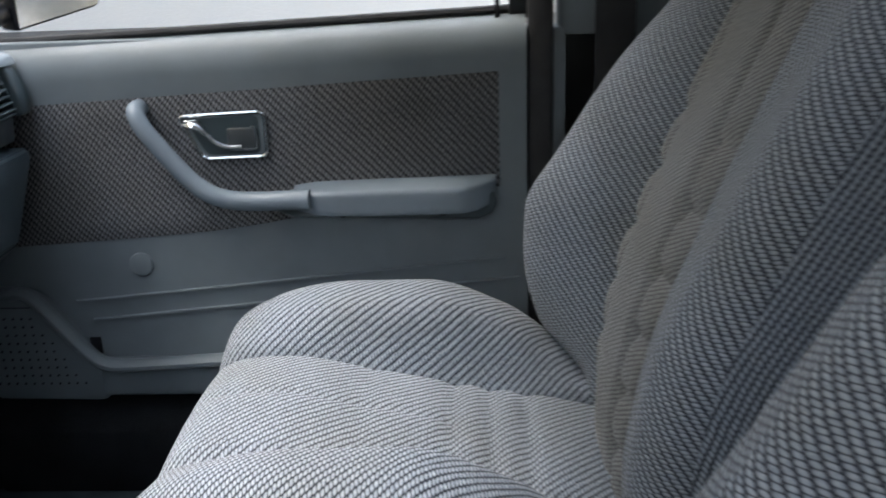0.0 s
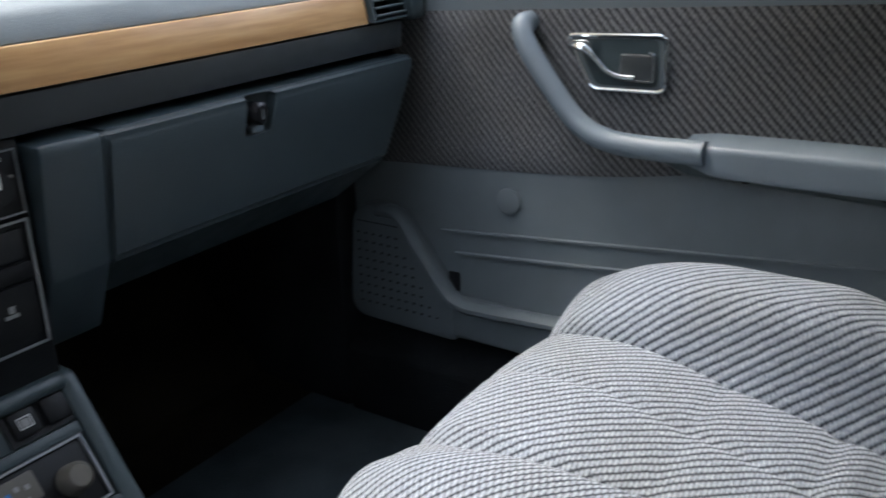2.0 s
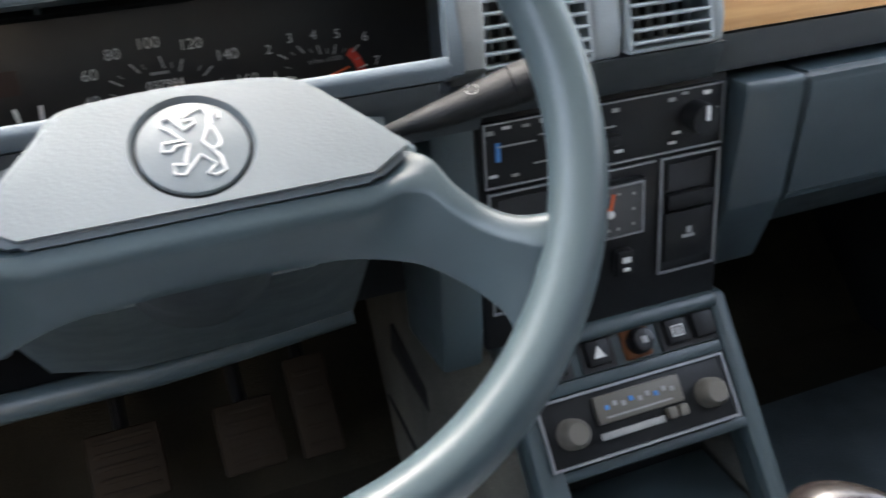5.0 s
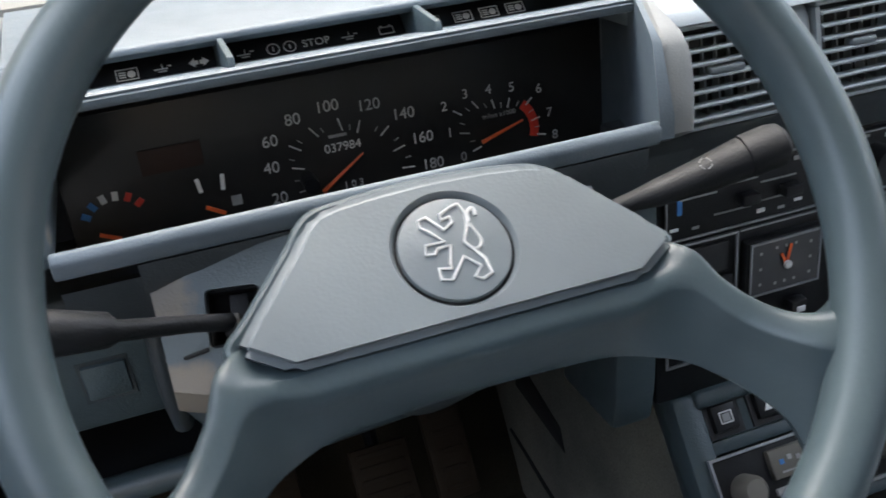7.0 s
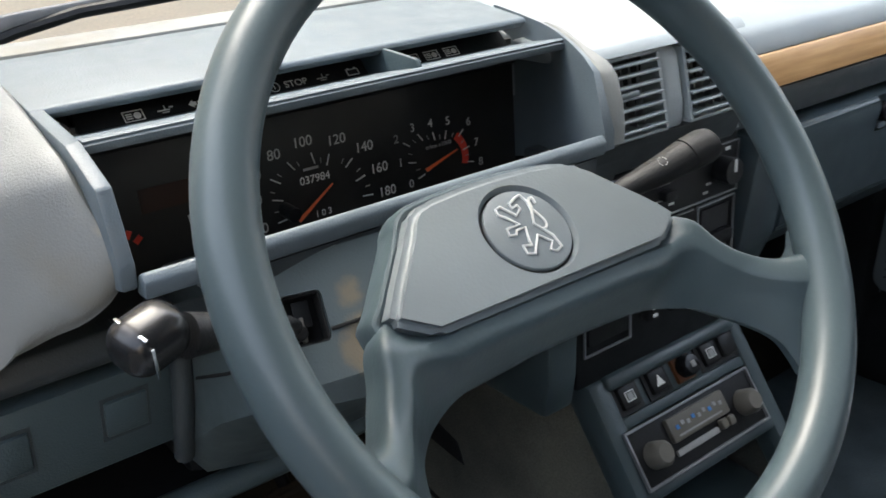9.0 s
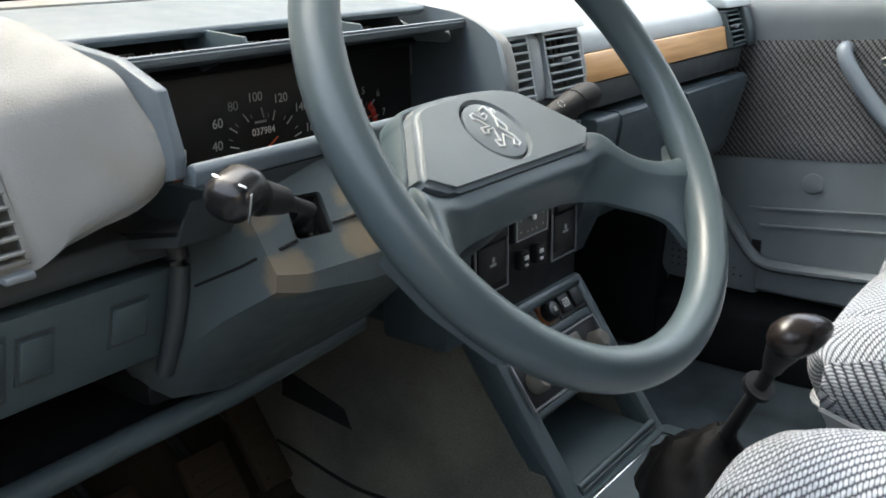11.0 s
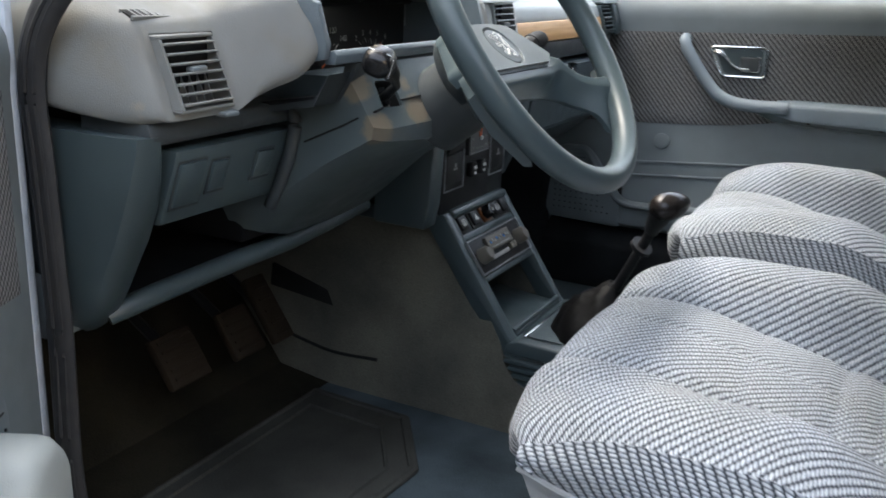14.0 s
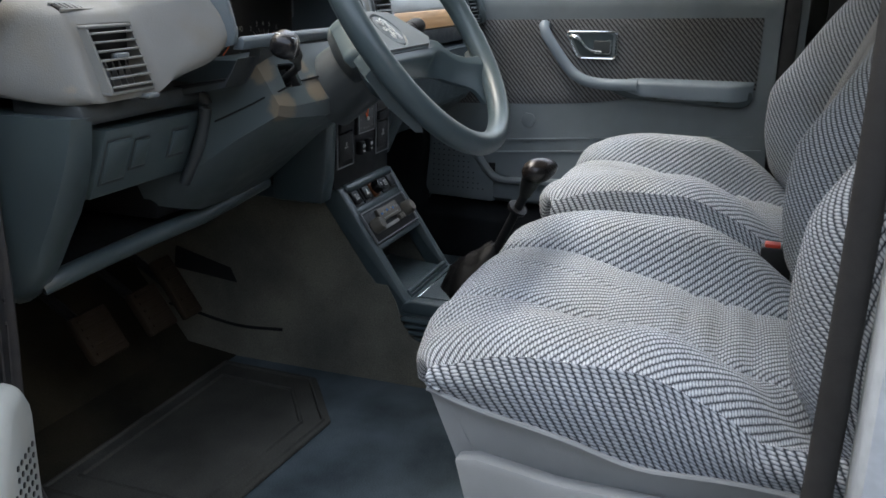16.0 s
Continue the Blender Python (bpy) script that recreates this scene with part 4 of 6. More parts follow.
for i in range(12):
    a = math.pi * 2 * i / 12
    k = min(0.027 / max(abs(math.sin(a)), 1e-3), 0.018 / max(abs(math.cos(a)), 1e-3)) * 0.86
    part("hour_mark", box((-0.006 + k * math.sin(a) - 0.0012, 0.4992, 0.581 + k * math.cos(a) - 0.0012), (-0.006 + k * math.sin(a) + 0.0012, 0.4998, 0.581 + k * math.cos(a) + 0.0012), 0), GREYPRINT, clock)
for ang, ln in ((12, 0.017), (-28, 0.011)):
    part("clock_hand", box((-0.0011, 0.4975, 0), (0.0011, 0.4985, ln), 0), ORANGE, clock).matrix_basis = pose(-0.006, 0, 0.581, 0, ang, 0)
part("hand_hub", disc((-0.006, 0.4965, 0.581), 0.0035, 0.003), WHITE, clock)
part("panel_line", box((-0.049, 0.5055, 0.6168), (0.037, 0.5075, 0.6182), 0), SILVER, dash)
for x in (-0.027, 0.005):
    k = part("push_button", box((x - 0.008, 0.497, 0.523), (x + 0.008, 0.509, 0.546), 0.003), BLACK, dash)
    part("button_lens", box((x - 0.004, 0.4955, 0.536), (x + 0.004, 0.4975, 0.541), 0.0008), WHITE, k, "worn white button mark")
    part("button_lens", box((x - 0.003, 0.4955, 0.528), (x + 0.003, 0.4975, 0.531), 0.0005), WHITE, k)

# ---------------------------------------------------------------- instrument cluster
clu = thing("instrument_cluster", "black instrument cluster with white numerals and orange needles", "instrument panel")
FY = 0.574
part("dial_plate", box((-0.516, FY, 0.672), (-0.128, FY + 0.006, 0.80), 0.001), plain("dial_plate_plastic", (0.02, 0.019, 0.018), 0.35), clu)
SC, TC_, = (-0.326, 0.704), (-0.211, 0.710)


SPEED = [(-0.380, 0.698), (-0.382, 0.7205), (-0.380, 0.739), (-0.3625, 0.751), (-0.338, 0.7555), (-0.309, 0.751), (-0.285, 0.740), (-0.273, 0.720), (-0.267, 0.699)]
REVS = [(-0.243, 0.699), (-0.252, 0.719), (-0.2545, 0.739), (-0.238, 0.745), (-0.220, 0.745), (-0.202, 0.7435), (-0.1805, 0.7385), (-0.173, 0.719), (-0.169, 0.701)]
DIMLAMP = plain("unlit_lamp_window", (0.03, 0.013, 0.008), 0.4)
DIAL = plain("dial_print", (0.5, 0.5, 0.48), 0.6)
for pts, c, fs, step, first in ((SPEED, SC, 0.0112, 20, 20), (REVS, TC_, 0.0098, 1, 0)):
    for i, (x, z) in enumerate(pts):
        lettering("numeral", str(first + step * i), fs, facing(x, FY - 0.001, z), DIAL, clu)
        v = Vector((c[0] - x, 0, c[1] - z)).normalized()
        k = 1.0 if c is SC else 0.8
        a = Vector((x, FY - 0.0008, z)) + v * 0.010 * k + (Vector((0.004 if x < c[0] else -0.004, 0, 0)) if c is SC else Vector())
        part("tick", tube([a, a + v * 0.009 * k], 0.0006, 5), DIAL, clu)
        if i:
            px, pz = (x + pts[i - 1][0]) / 2, (z + pts[i - 1][1]) / 2
            v = Vector((c[0] - px, 0, c[1] - pz)).normalized()
            a = Vector((px, FY - 0.0008, pz)) + v * 0.013 * k
            part("tick", tube([a, a + v * 0.004], 0.0004, 5), GREYPRINT, clu)
lettering("odometer", "037984", 0.0088, facing(-0.331, FY - 0.001, 0.7255), WHITE, clu)
lettering("trip_meter", "1 0 3", 0.0072, facing(-0.327, FY - 0.001, 0.697), WHITE, clu)
lettering("unit_text", "tr/mn x1000", 0.0052, facing(-0.213, FY - 0.001, 0.7255), GREYPRINT, clu)
part("maker_mark", box((-0.340, FY - 0.001, 0.7330), (-0.327, FY - 0.0004, 0.7350), 0), GREYPRINT, clu)
rz = bmesh.new()
for i in range(12):
    a = radians(50 - 65 * i / 11)
    b = radians(50 - 65 * (i + 1) / 11)
    if i < 11:
        rz.faces.new([rz.verts.new((TC_[0] + r * math.cos(q), FY - 0.0008, TC_[1] + r * math.sin(q))) for r, q in ((0.022, a), (0.029, a), (0.029, b), (0.022, b))])
part("red_zone", rz, RED, clu, "red band at the top of the rev counter", smooth=False)
for a, b in (((-0.350, 0.697), (-0.318, 0.719)), ((-0.229, 0.708), (-0.196, 0.7185))):
    part("needle", tube([(a[0], FY - 0.004, a[1]), (b[0], FY - 0.004, b[1])], [0.0016, 0.0007], 6), ORANGE, clu, "thin orange needle")
part("trip_reset", tube([(-0.359, FY, 0.708), (-0.359, FY - 0.016, 0.707)], 0.0055, 14), BLACK, clu)
# small gauges
for x, z, a, mt, ln in ((-0.431, 0.714, 98, WHITE, 0.010), (-0.4165, 0.713, 84, WHITE, 0.011), (-0.43, 0.703, -30, ORANGE, 0.014), (-0.500, 0.70, -25, ORANGE, 0.014)):
    part("gauge_mark", box((0, FY - 0.0014, -0.0014), (ln, FY - 0.0006, 0.0014), 0), mt, clu).matrix_basis = pose(x, 0, z, 0, -a, 0)
for i, mt in enumerate((BLUEPRINT, BLUEPRINT, WHITE, WHITE, RED, RED)):
    part("gauge_mark", box((0.018, FY - 0.0014, -0.002), (0.024, FY - 0.0006, 0.002), 0), mt, clu).matrix_basis = pose(-0.487, 0, 0.703, 0, -(150 - 22 * i), 0)
part("lamp_window", box((-0.465, FY - 0.001, 0.733), (-0.425, FY - 0.0003, 0.75), 0), DIMLAMP, clu, "dark amber warning window")
part("fuel_symbol", box((-0.4125, FY - 0.001, 0.700), (-0.4055, FY - 0.0004, 0.707), 0), GREYPRINT, clu)
# warning light strip in the upper slot
ws = thing("warning_strip", "black warning light strip with white symbols", "warning lights")
part("strip_plate", prism([(0.556, 0.786), (0.588, 0.817), (0.592, 0.815), (0.560, 0.782)], -0.4955, -0.138, bev=0.0005), BLACK, ws)
part("strip_screw", disc((-0.506, 0.570, 0.800), 0.006, 0.006, "y", 20, 0.0015), BLUE_DARK, ws)
part("strip_end", prism([(0.572, 0.786), (0.600, 0.815), (0.604, 0.813), (0.576, 0.782)], -0.516, -0.4957, bev=0.0005), BLUE_DARK, ws)
for x in (-0.402, -0.276):
    part("strip_divider", prism([(0.500, 0.805), (0.505, 0.814), (0.575, 0.820), (0.585, 0.79), (0.56, 0.785)], x - 0.002, x + 0.002, bev=0.0006), BLUE, ws)
tilt = 46
lettering("stop_text", "STOP", 0.0078, pose(-0.339, 0.5690, 0.8005, 90 - tilt), WHITE, ws)


def symbol(x, kind):
    m = pose(x, 0.5690, 0.8005, 90 - tilt) @ Matrix.Diagonal((0.85, 0.85, 1, 1))
    bm = bmesh.new()
    if kind == "box":
        for lo, hi in (((-0.008, -0.005, 0), (0.008, -0.0042, 0.0003)), ((-0.008, 0.0042, 0), (0.008, 0.005, 0.0003)), ((-0.008, -0.0042, 0), (-0.0072, 0.0042, 0.0003)), ((0.0072, -0.0042, 0), (0.008, 0.0042, 0.0003))):
            box(lo, hi, 0, bm=bm)
        for i in range(3):
            box((-0.006, -0.0025 + 0.002 * i, 0), (-0.001, -0.0015 + 0.002 * i, 0.0003), 0, bm=bm)
        bmesh.ops.create_cone(bm, cap_ends=True, segments=12, radius1=0.003, radius2=0.003, depth=0.0003, matrix=Matrix.Translation((0.003, 0, 0)))
    elif kind == "ring":
        for i in range(14):
            a = 2 * math.pi * i / 14
            box((-0.0008, 0.0042, 0), (0.0013, 0.005, 0.0003), 0, bm=bm)
            bmesh.ops.rotate(bm, verts=bm.verts[-8:], cent=(0, 0, 0), matrix=Matrix.Rotation(a, 3, "Z"))
        box((-0.0005, -0.002, 0), (0.0005, 0.002, 0.0003), 0, bm=bm)
    elif kind == "battery":
        for lo, hi in (((-0.006, -0.004, 0), (0.006, -0.0032, 0.0003)), ((-0.006, 0.002, 0), (0.006, 0.0028, 0.0003)), ((-0.006, -0.0032, 0), (-0.0052, 0.002, 0.0003)), ((0.0052, -0.0032, 0), (0.006, 0.002, 0.0003)), ((-0.0045, 0.0028, 0), (-0.0025, 0.004, 0.0003)), ((0.0025, 0.0028, 0), (0.0045, 0.004, 0.0003))):
            box(lo, hi, 0, bm=bm)
    elif kind == "arrows":
        for s in (-1, 1):
            bm.faces.new([bm.verts.new(q) for q in ((s * 0.0075, 0, 0.0002), (s * 0.003, 0.004, 0.0002), (s * 0.003, 0.0018, 0.0002), (s * 0.0005, 0.0018, 0.0002), (s * 0.0005, -0.0018, 0.0002), (s * 0.003, -0.0018, 0.0002), (s * 0.003, -0.004, 0.0002))])
    else:
        box((-0.007, -0.001, 0), (0.003, 0.0, 0.0003), 0, bm=bm)
        box((-0.004, -0.003, 0), (0.002, -0.0022, 0.0003), 0, bm=bm)
        box((-0.001, -0.001, 0), (-0.0003, 0.004, 0.0003), 0, bm=bm)
        box((0.003, 0.001, 0), (0.006, 0.002, 0.0003), 0, bm=bm)
    part("symbol", bm, WHITE, ws, smooth=False).matrix_basis = m


for x, kd in ((-0.459, "box"), (-0.437, "oil"), (-0.415, "arrows"), (-0.385, "oil"), (-0.3675, "ring"), (-0.3565, "ring"), (-0.316, "oil"), (-0.291, "battery"), (-0.259, "box"), (-0.236, "box"), (-0.2165, "box"), (-0.197, "box")):
    symbol(x, kd)

# ---------------------------------------------------------------- steering column
col = thing("steering_column", "blue-grey steering column shroud with worn patches", "steering column")
cowl = skin([[(x, *p) for p in pr] for x, pr in (
    (-0.474, [(0.52, 0.715), (0.440, 0.718), (0.408, 0.668), (0.410, 0.655), (0.47, 0.62), (0.566, 0.553), (0.62, 0.553), (0.62, 0.655)]),
    (-0.455, [(0.52, 0.715), (0.434, 0.724), (0.399, 0.665), (0.402, 0.651), (0.46, 0.612), (0.572, 0.52), (0.62, 0.52), (0.62, 0.655)]),
    (-0.40, [(0.46, 0.695), (0.428, 0.732), (0.384, 0.668), (0.387, 0.648), (0.45, 0.606), (0.575, 0.505), (0.62, 0.505), (0.62, 0.655)]),
    (-0.28, [(0.46, 0.695), (0.424, 0.732), (0.380, 0.672), (0.383, 0.650), (0.45, 0.605), (0.575, 0.505), (0.62, 0.505), (0.62, 0.655)]),
    (-0.215, [(0.46, 0.69), (0.43, 0.718), (0.40, 0.685), (0.405, 0.665), (0.47, 0.625), (0.575, 0.51), (0.62, 0.51), (0.62, 0.655)]))])
bmesh.ops.bevel(cowl, geom=[e for e in cowl.edges if e.is_manifold and e.calc_face_angle(0) > 0.45], offset=0.008, segments=3, affect="EDGES", clamp_overlap=True)
shroud = part("shroud", cowl, COWL, col)
SLOT = pose(-0.4355, 0.4135, 0.700, -33, 0, -14)
cut(shroud, box((-0.0145, -0.02, -0.0155), (0.0145, 0.022, 0.0155), 0.003, 2), SLOT)
part("split_line", tube([(-0.4745, 0.497, 0.642), (-0.4745, 0.444, 0.667), (-0.4738, 0.428, 0.6757), (-0.4637, 0.4134, 0.6828), (-0.452, 0.4095, 0.6866)], 0.0012, 6), HOLE, shroud)
part("split_line", tube([(-0.422, 0.4055, 0.692), (-0.40, 0.4005, 0.694), (-0.34, 0.3975, 0.696), (-0.28, 0.396, 0.697)], 0.0012, 6), HOLE, shroud)
part("side_lip", tube(smooth_line([(-0.479, 0.515, 0.674), (-0.479, 0.506, 0.664), (-0.480, 0.512, 0.63), (-0.480, 0.524, 0.598), (-0.478, 0.543, 0.562)], 5), [0.004] + [0.0075] * 20, 10), BLUE_DARK, col)
WC, TILT = Vector((-0.343, 0.285, 0.767)), 34.6
WM = pose(*WC, 90 - TILT)
part("collar", tube([WM @ Vector((0, -0.005, -0.065)), WM @ Vector((0, -0.01, -0.10)), WM @ Vector((0, -0.012, -0.16))], [0.044, 0.046, 0.048], 36), BLUE_DARK, col)
# indicator stalk through its slot
liner = bmesh.new()
box((-0.0143, 0.019, -0.0153), (0.0143, 0.0215, 0.0153), 0, bm=liner)
for k in (-1, 1):
    box((k * 0.0137 - 0.0007, 0.004, -0.0153), (k * 0.0137 + 0.0007, 0.019, 0.0153), 0, bm=liner)
    box((-0.013, 0.004, k * 0.0147 - 0.0007), (0.013, 0.019, k * 0.0147 + 0.0007), 0, bm=liner)
hole = part("stalk_slot", liner, HOLE, col, "dark open stalk slot")
hole.matrix_basis = SLOT
part("slot_bracket", box((-0.003, 0.009, -0.004), (0.007, 0.0105, 0.012), 0.0008), STALK, hole)
part("slot_bracket", box((-0.001, 0.006, -0.013), (0.0015, 0.012, 0.002), 0.0005), KNOB, hole)
part("slot_pivot", disc((-0.002, 0.008, -0.007), 0.0045, 0.008, "y"), BLACK, hole)
part("stalk_arm", tube([(-0.432, 0.430, 0.687), (-0.455, 0.392, 0.712), (-0.490, 0.375, 0.727), (-0.494, 0.374, 0.729), (-0.520, 0.367, 0.738)], [0.0052, 0.0045, 0.0052, 0.0085, 0.0115], 14), BLACK, col)
kb = box((-0.0180, -0.0145, -0.0135), (0.0180, 0.0150, 0.0140), 0.0120, 6)
kn = part("stalk_knob", kb, GLOSS, col, "glossy black indicator stalk end")
kn.matrix_basis = pose(-0.538, 0.363, 0.7445, 18, -12, 14)
part("knob_stripe", box((-0.009, -0.0148, -0.010), (-0.0074, -0.0138, 0.010), 0.0005), CHROME, kn)
part("knob_stripe", box((-0.009, -0.011, 0.0122), (-0.0074, 0.011, 0.0131), 0.0005), CHROME, kn)
ws2 = part("wiper_stalk", tube([(-0.255, 0.398, 0.711), (-0.228, 0.386, 0.721), (-0.214, 0.380, 0.726), (-0.204, 0.377, 0.7285), (-0.178, 0.371, 0.7355), (-0.156, 0.366, 0.7425)], [0.005, 0.0055, 0.007, 0.0090, 0.0118, 0.0140], 20, 0.8), STALK, col, "dark grey matte wiper stalk")
part("stalk_end", tube([(-0.1552, 0.3658, 0.7428), (-0.141, 0.362, 0.7472), (-0.136, 0.3607, 0.7488), (-0.1335, 0.360, 0.7495)], [0.0145, 0.0148, 0.0130, 0.0085], 20, 0.8), STALK, ws2)
mark = bmesh.new()
for i in range(16):
    a = 2 * math.pi * i / 16
    if i % 4:
        box((0.0030, -0.0004, 0), (0.0036, 0.0004, 0.0003), 0, bm=mark)
        bmesh.ops.rotate(mark, verts=mark.verts[-8:], cent=(0, 0, 0), matrix=Matrix.Rotation(a, 3, "Z"))
part("stalk_symbol", mark, GREYPRINT, ws2, smooth=False).matrix_basis = look((-0.1815, 0.3642, 0.7450), (-0.1760, 0.3812, 0.7252))

# ---------------------------------------------------------------- steering wheel
whl = thing("steering_wheel", "blue-grey two-spoke steering wheel with a grey hub pad", "steering wheel", WM)
bm = bmesh.new()
R, r, N, K = 0.1765, 0.0142, 128, 24
ring = []
for i in range(N):
    a = 2 * math.pi * i / N
    ring.append([bm.verts.new(((R + r * math.cos(q)) * math.cos(a), (R + r * math.cos(q)) * math.sin(a), r * 1.05 * math.sin(q))) for q in (2 * math.pi * k / K for k in range(K))])
for i in range(N):
    for k in range(K):
        bm.faces.new((ring[i][k], ring[(i + 1) % N][k], ring[(i + 1) % N][(k + 1) % K], ring[i][(k + 1) % K]))
part("rim", bm, LEATHER, whl, "grained blue-grey wheel rim")


def spoke_z(x, y):
    d = math.hypot(x, y)
    return lerp(d, [(0.0, -0.034), (0.09, -0.034), (0.13, -0.024), (0.165, -0.002), (0.18, 0.0)])


up = [(0.176, -0.046), (0.168, -0.056), (0.157, -0.0615), (0.146, -0.0620), (0.134, -0.056), (0.119, -0.0365), (0.109, -0.0165), (0.090, -0.0080), (0.045, -0.0080), (0.0, -0.0080)]
low = [(0.126, -0.130), (0.1262, -0.120), (0.1245, -0.1065), (0.1195, -0.094), (0.1125, -0.082), (0.1025, -0.0715), (0.090, -0.0638), (0.066, -0.0562), (0.03, -0.054), (0.0, -0.0535)]
U2 = smooth_line([(x, y, 0) for x, y in up + [(-x, y) for x, y in up[-2::-1]]], 6)
L2 = smooth_line([(x, y, 0) for x, y in low + [(-x, y) for x, y in low[-2::-1]]], 6)
# height over the spoke's middle surface, from the upper edge (0) by the crease (1) to the lower edge (2)
SHAPE = ((0.0, -0.012, -0.020), (0.0, -0.002, -0.016), (0.05, 0.0005, -0.0145), (0.12, 0.002, -0.014), (0.28, 0.0034, -0.012), (0.50, 0.0040, -0.004), (0.62, 0.0040, 0.0018), (0.80, 0.0039, 0.0026), (0.90, 0.0034, 0.0024), (0.95, 0.0028, 0.0018), (1.0, 0.0019, 0.0009), (1.08, 0.0006, -0.0003), (1.2, -0.0022, -0.0032), (1.5, -0.0082, -0.0098), (1.85, -0.0145, -0.0165), (2.0, -0.019, -0.0215), (1.9, -0.026, -0.028), (1.0, -0.030, -0.030), (0.06, -0.024, -0.028))
rings = []
for a, b in zip(U2, L2):
    za, zb = spoke_z(a.x, a.y), spoke_z(b.x, b.y)
    w = min(1, max(0, (0.113 - abs(a.x)) / 0.026))
    w = w * w * (3 - 2 * w)
    crease = (a.y + lerp(abs(a.x), [(0.0, 0.0385), (0.07, 0.0390), (0.09, 0.0402), (0.113, 0.0425)])) / (a.y - b.y)
    crease = 0.45 + (crease - 0.45) * w
    q = []
    for u, h0, h1 in SHAPE:
        f = crease * u if u < 1 else crease + (1 - crease) * (u - 1)
        p = a + (b - a) * f
        q.append((p.x, p.y, za + (zb - za) * f + h0 + (h1 - h0) * w))
    rings.append(q)
part("spoke_bar", skin(rings), LEATHER, whl, "grained blue-grey spoke bar")
padline = [(0.083, -0.0255), (0.106, -0.0122), (0.0985, 0.0), (0.074, 0.0275), (0.068, 0.0345), (0.060, 0.0400), (0.050, 0.0428), (0.028, 0.0452), (0.003, 0.0462), (-0.022, 0.0454), (-0.044, 0.0434), (-0.053, 0.0410), (-0.0595, 0.0355), (-0.065, 0.028), (-0.091, 0.0), (-0.1005, -0.0117), (-0.0795, -0.0258)]


def pad_z(y):
    return -0.0275 - 0.32 * (y + 0.0255)


def pad_block(line, dz, depth, bev):
    bm = bmesh.new()
    tops = [bm.verts.new((x, y, pad_z(y) + dz)) for x, y in line]
    bots = [bm.verts.new((x, y, pad_z(y) + dz - depth)) for x, y in line]
    bm.faces.new(tops)
    bm.faces.new(bots[::-1])
    for i in range(len(line)):
        j = (i + 1) % len(line)
        bm.faces.new((tops[i], bots[i], bots[j], tops[j]))
    bmesh.ops.recalc_face_normals(bm, faces=bm.faces)
    bmesh.ops.bevel(bm, geom=[e for e in bm.edges if any(v in tops for v in e.verts)], offset=bev, segments=5, affect="EDGES", clamp_overlap=True)
    return bm


hub = part("hub_pad", pad_block(padline, 0.0, 0.017, 0.0095), PAD, whl, "grained light grey hub pad")
part("hub_gap", pad_block([(x * 0.975, y * 0.975) for x, y in padline], -0.013, 0.012, 0.001), RUBBER, hub)
def outset(line, d):
    """The closed outline moved outwards by d."""
    out = []
    for a, b, c in zip(line[-1:] + line[:-1], line, line[1:] + line[:1]):
        t = (Vector(c) - Vector(a)).normalized()
        out.append((b[0] + t.y * d, b[1] - t.x * d))
    return out


soft_line = [(p.x, p.y) for p in smooth_line([(x, y, 0) for x, y in padline + padline[:1]], 4)[:-1]]
hr = []
for dz, off in ((-0.016, -0.004), (-0.0125, -0.0005), (-0.012, 0.0015), (-0.0128, 0.0032), (-0.016, 0.0042), (-0.028, 0.0042), (-0.034, 0.0030), (-0.036, 0.0)):
    hr.append([(x, y, pad_z(y0) + dz) for (x, y), (x0, y0) in zip(outset(soft_line, off), soft_line)])
part("hub_housing", skin(hr), LEATHER, hub, "blue-grey housing under the hub pad")
hr = []
for k in range(7):
    f = k / 6
    ring = []
    for x, y in outset(soft_line, -0.003):
        a = math.atan2(y - 0.005, x * 0.6)
        ring.append((x + (0.056 * math.cos(a) - x) * f ** 0.7, y + (0.005 + 0.050 * math.sin(a) - y) * f ** 0.7, (pad_z(y) - 0.034) * (1 - f) - 0.098 * f))
    hr.append(ring)
part("hub_boss", skin(hr), BLUE_DARK, hub)
EM = pose(0.003, 0.0100, pad_z(0.0100), math.degrees(math.atan(-0.32)))
tool = bmesh.new()
bmesh.ops.create_cone(tool, cap_ends=True, segments=64, radius1=0.0272, radius2=0.0322, depth=0.008, matrix=Matrix.Translation((0, 0, 0.0004)))
cut(hub, tool, WM @ EM)
em = part("emblem_disc", disc((0, 0, -0.0026), 0.0260, 0.004, "z", 48, 0.0012), PAD, hub, "round recessed emblem disc")
em.matrix_basis = EM
# flat near-black ring paints the shade in the recess round the disc
bm = bmesh.new()
for i in range(64):
    a, b = 2 * math.pi * i / 64, 2 * math.pi * (i + 1) / 64
    bm.faces.new([bm.verts.new((rr * math.cos(q), rr * math.sin(q), -0.0032)) for rr, q in ((0.0245, a), (0.0275, a), (0.0275, b), (0.0245, b))])
part("emblem_shade_ring", bm, HOLE, em, smooth=False)
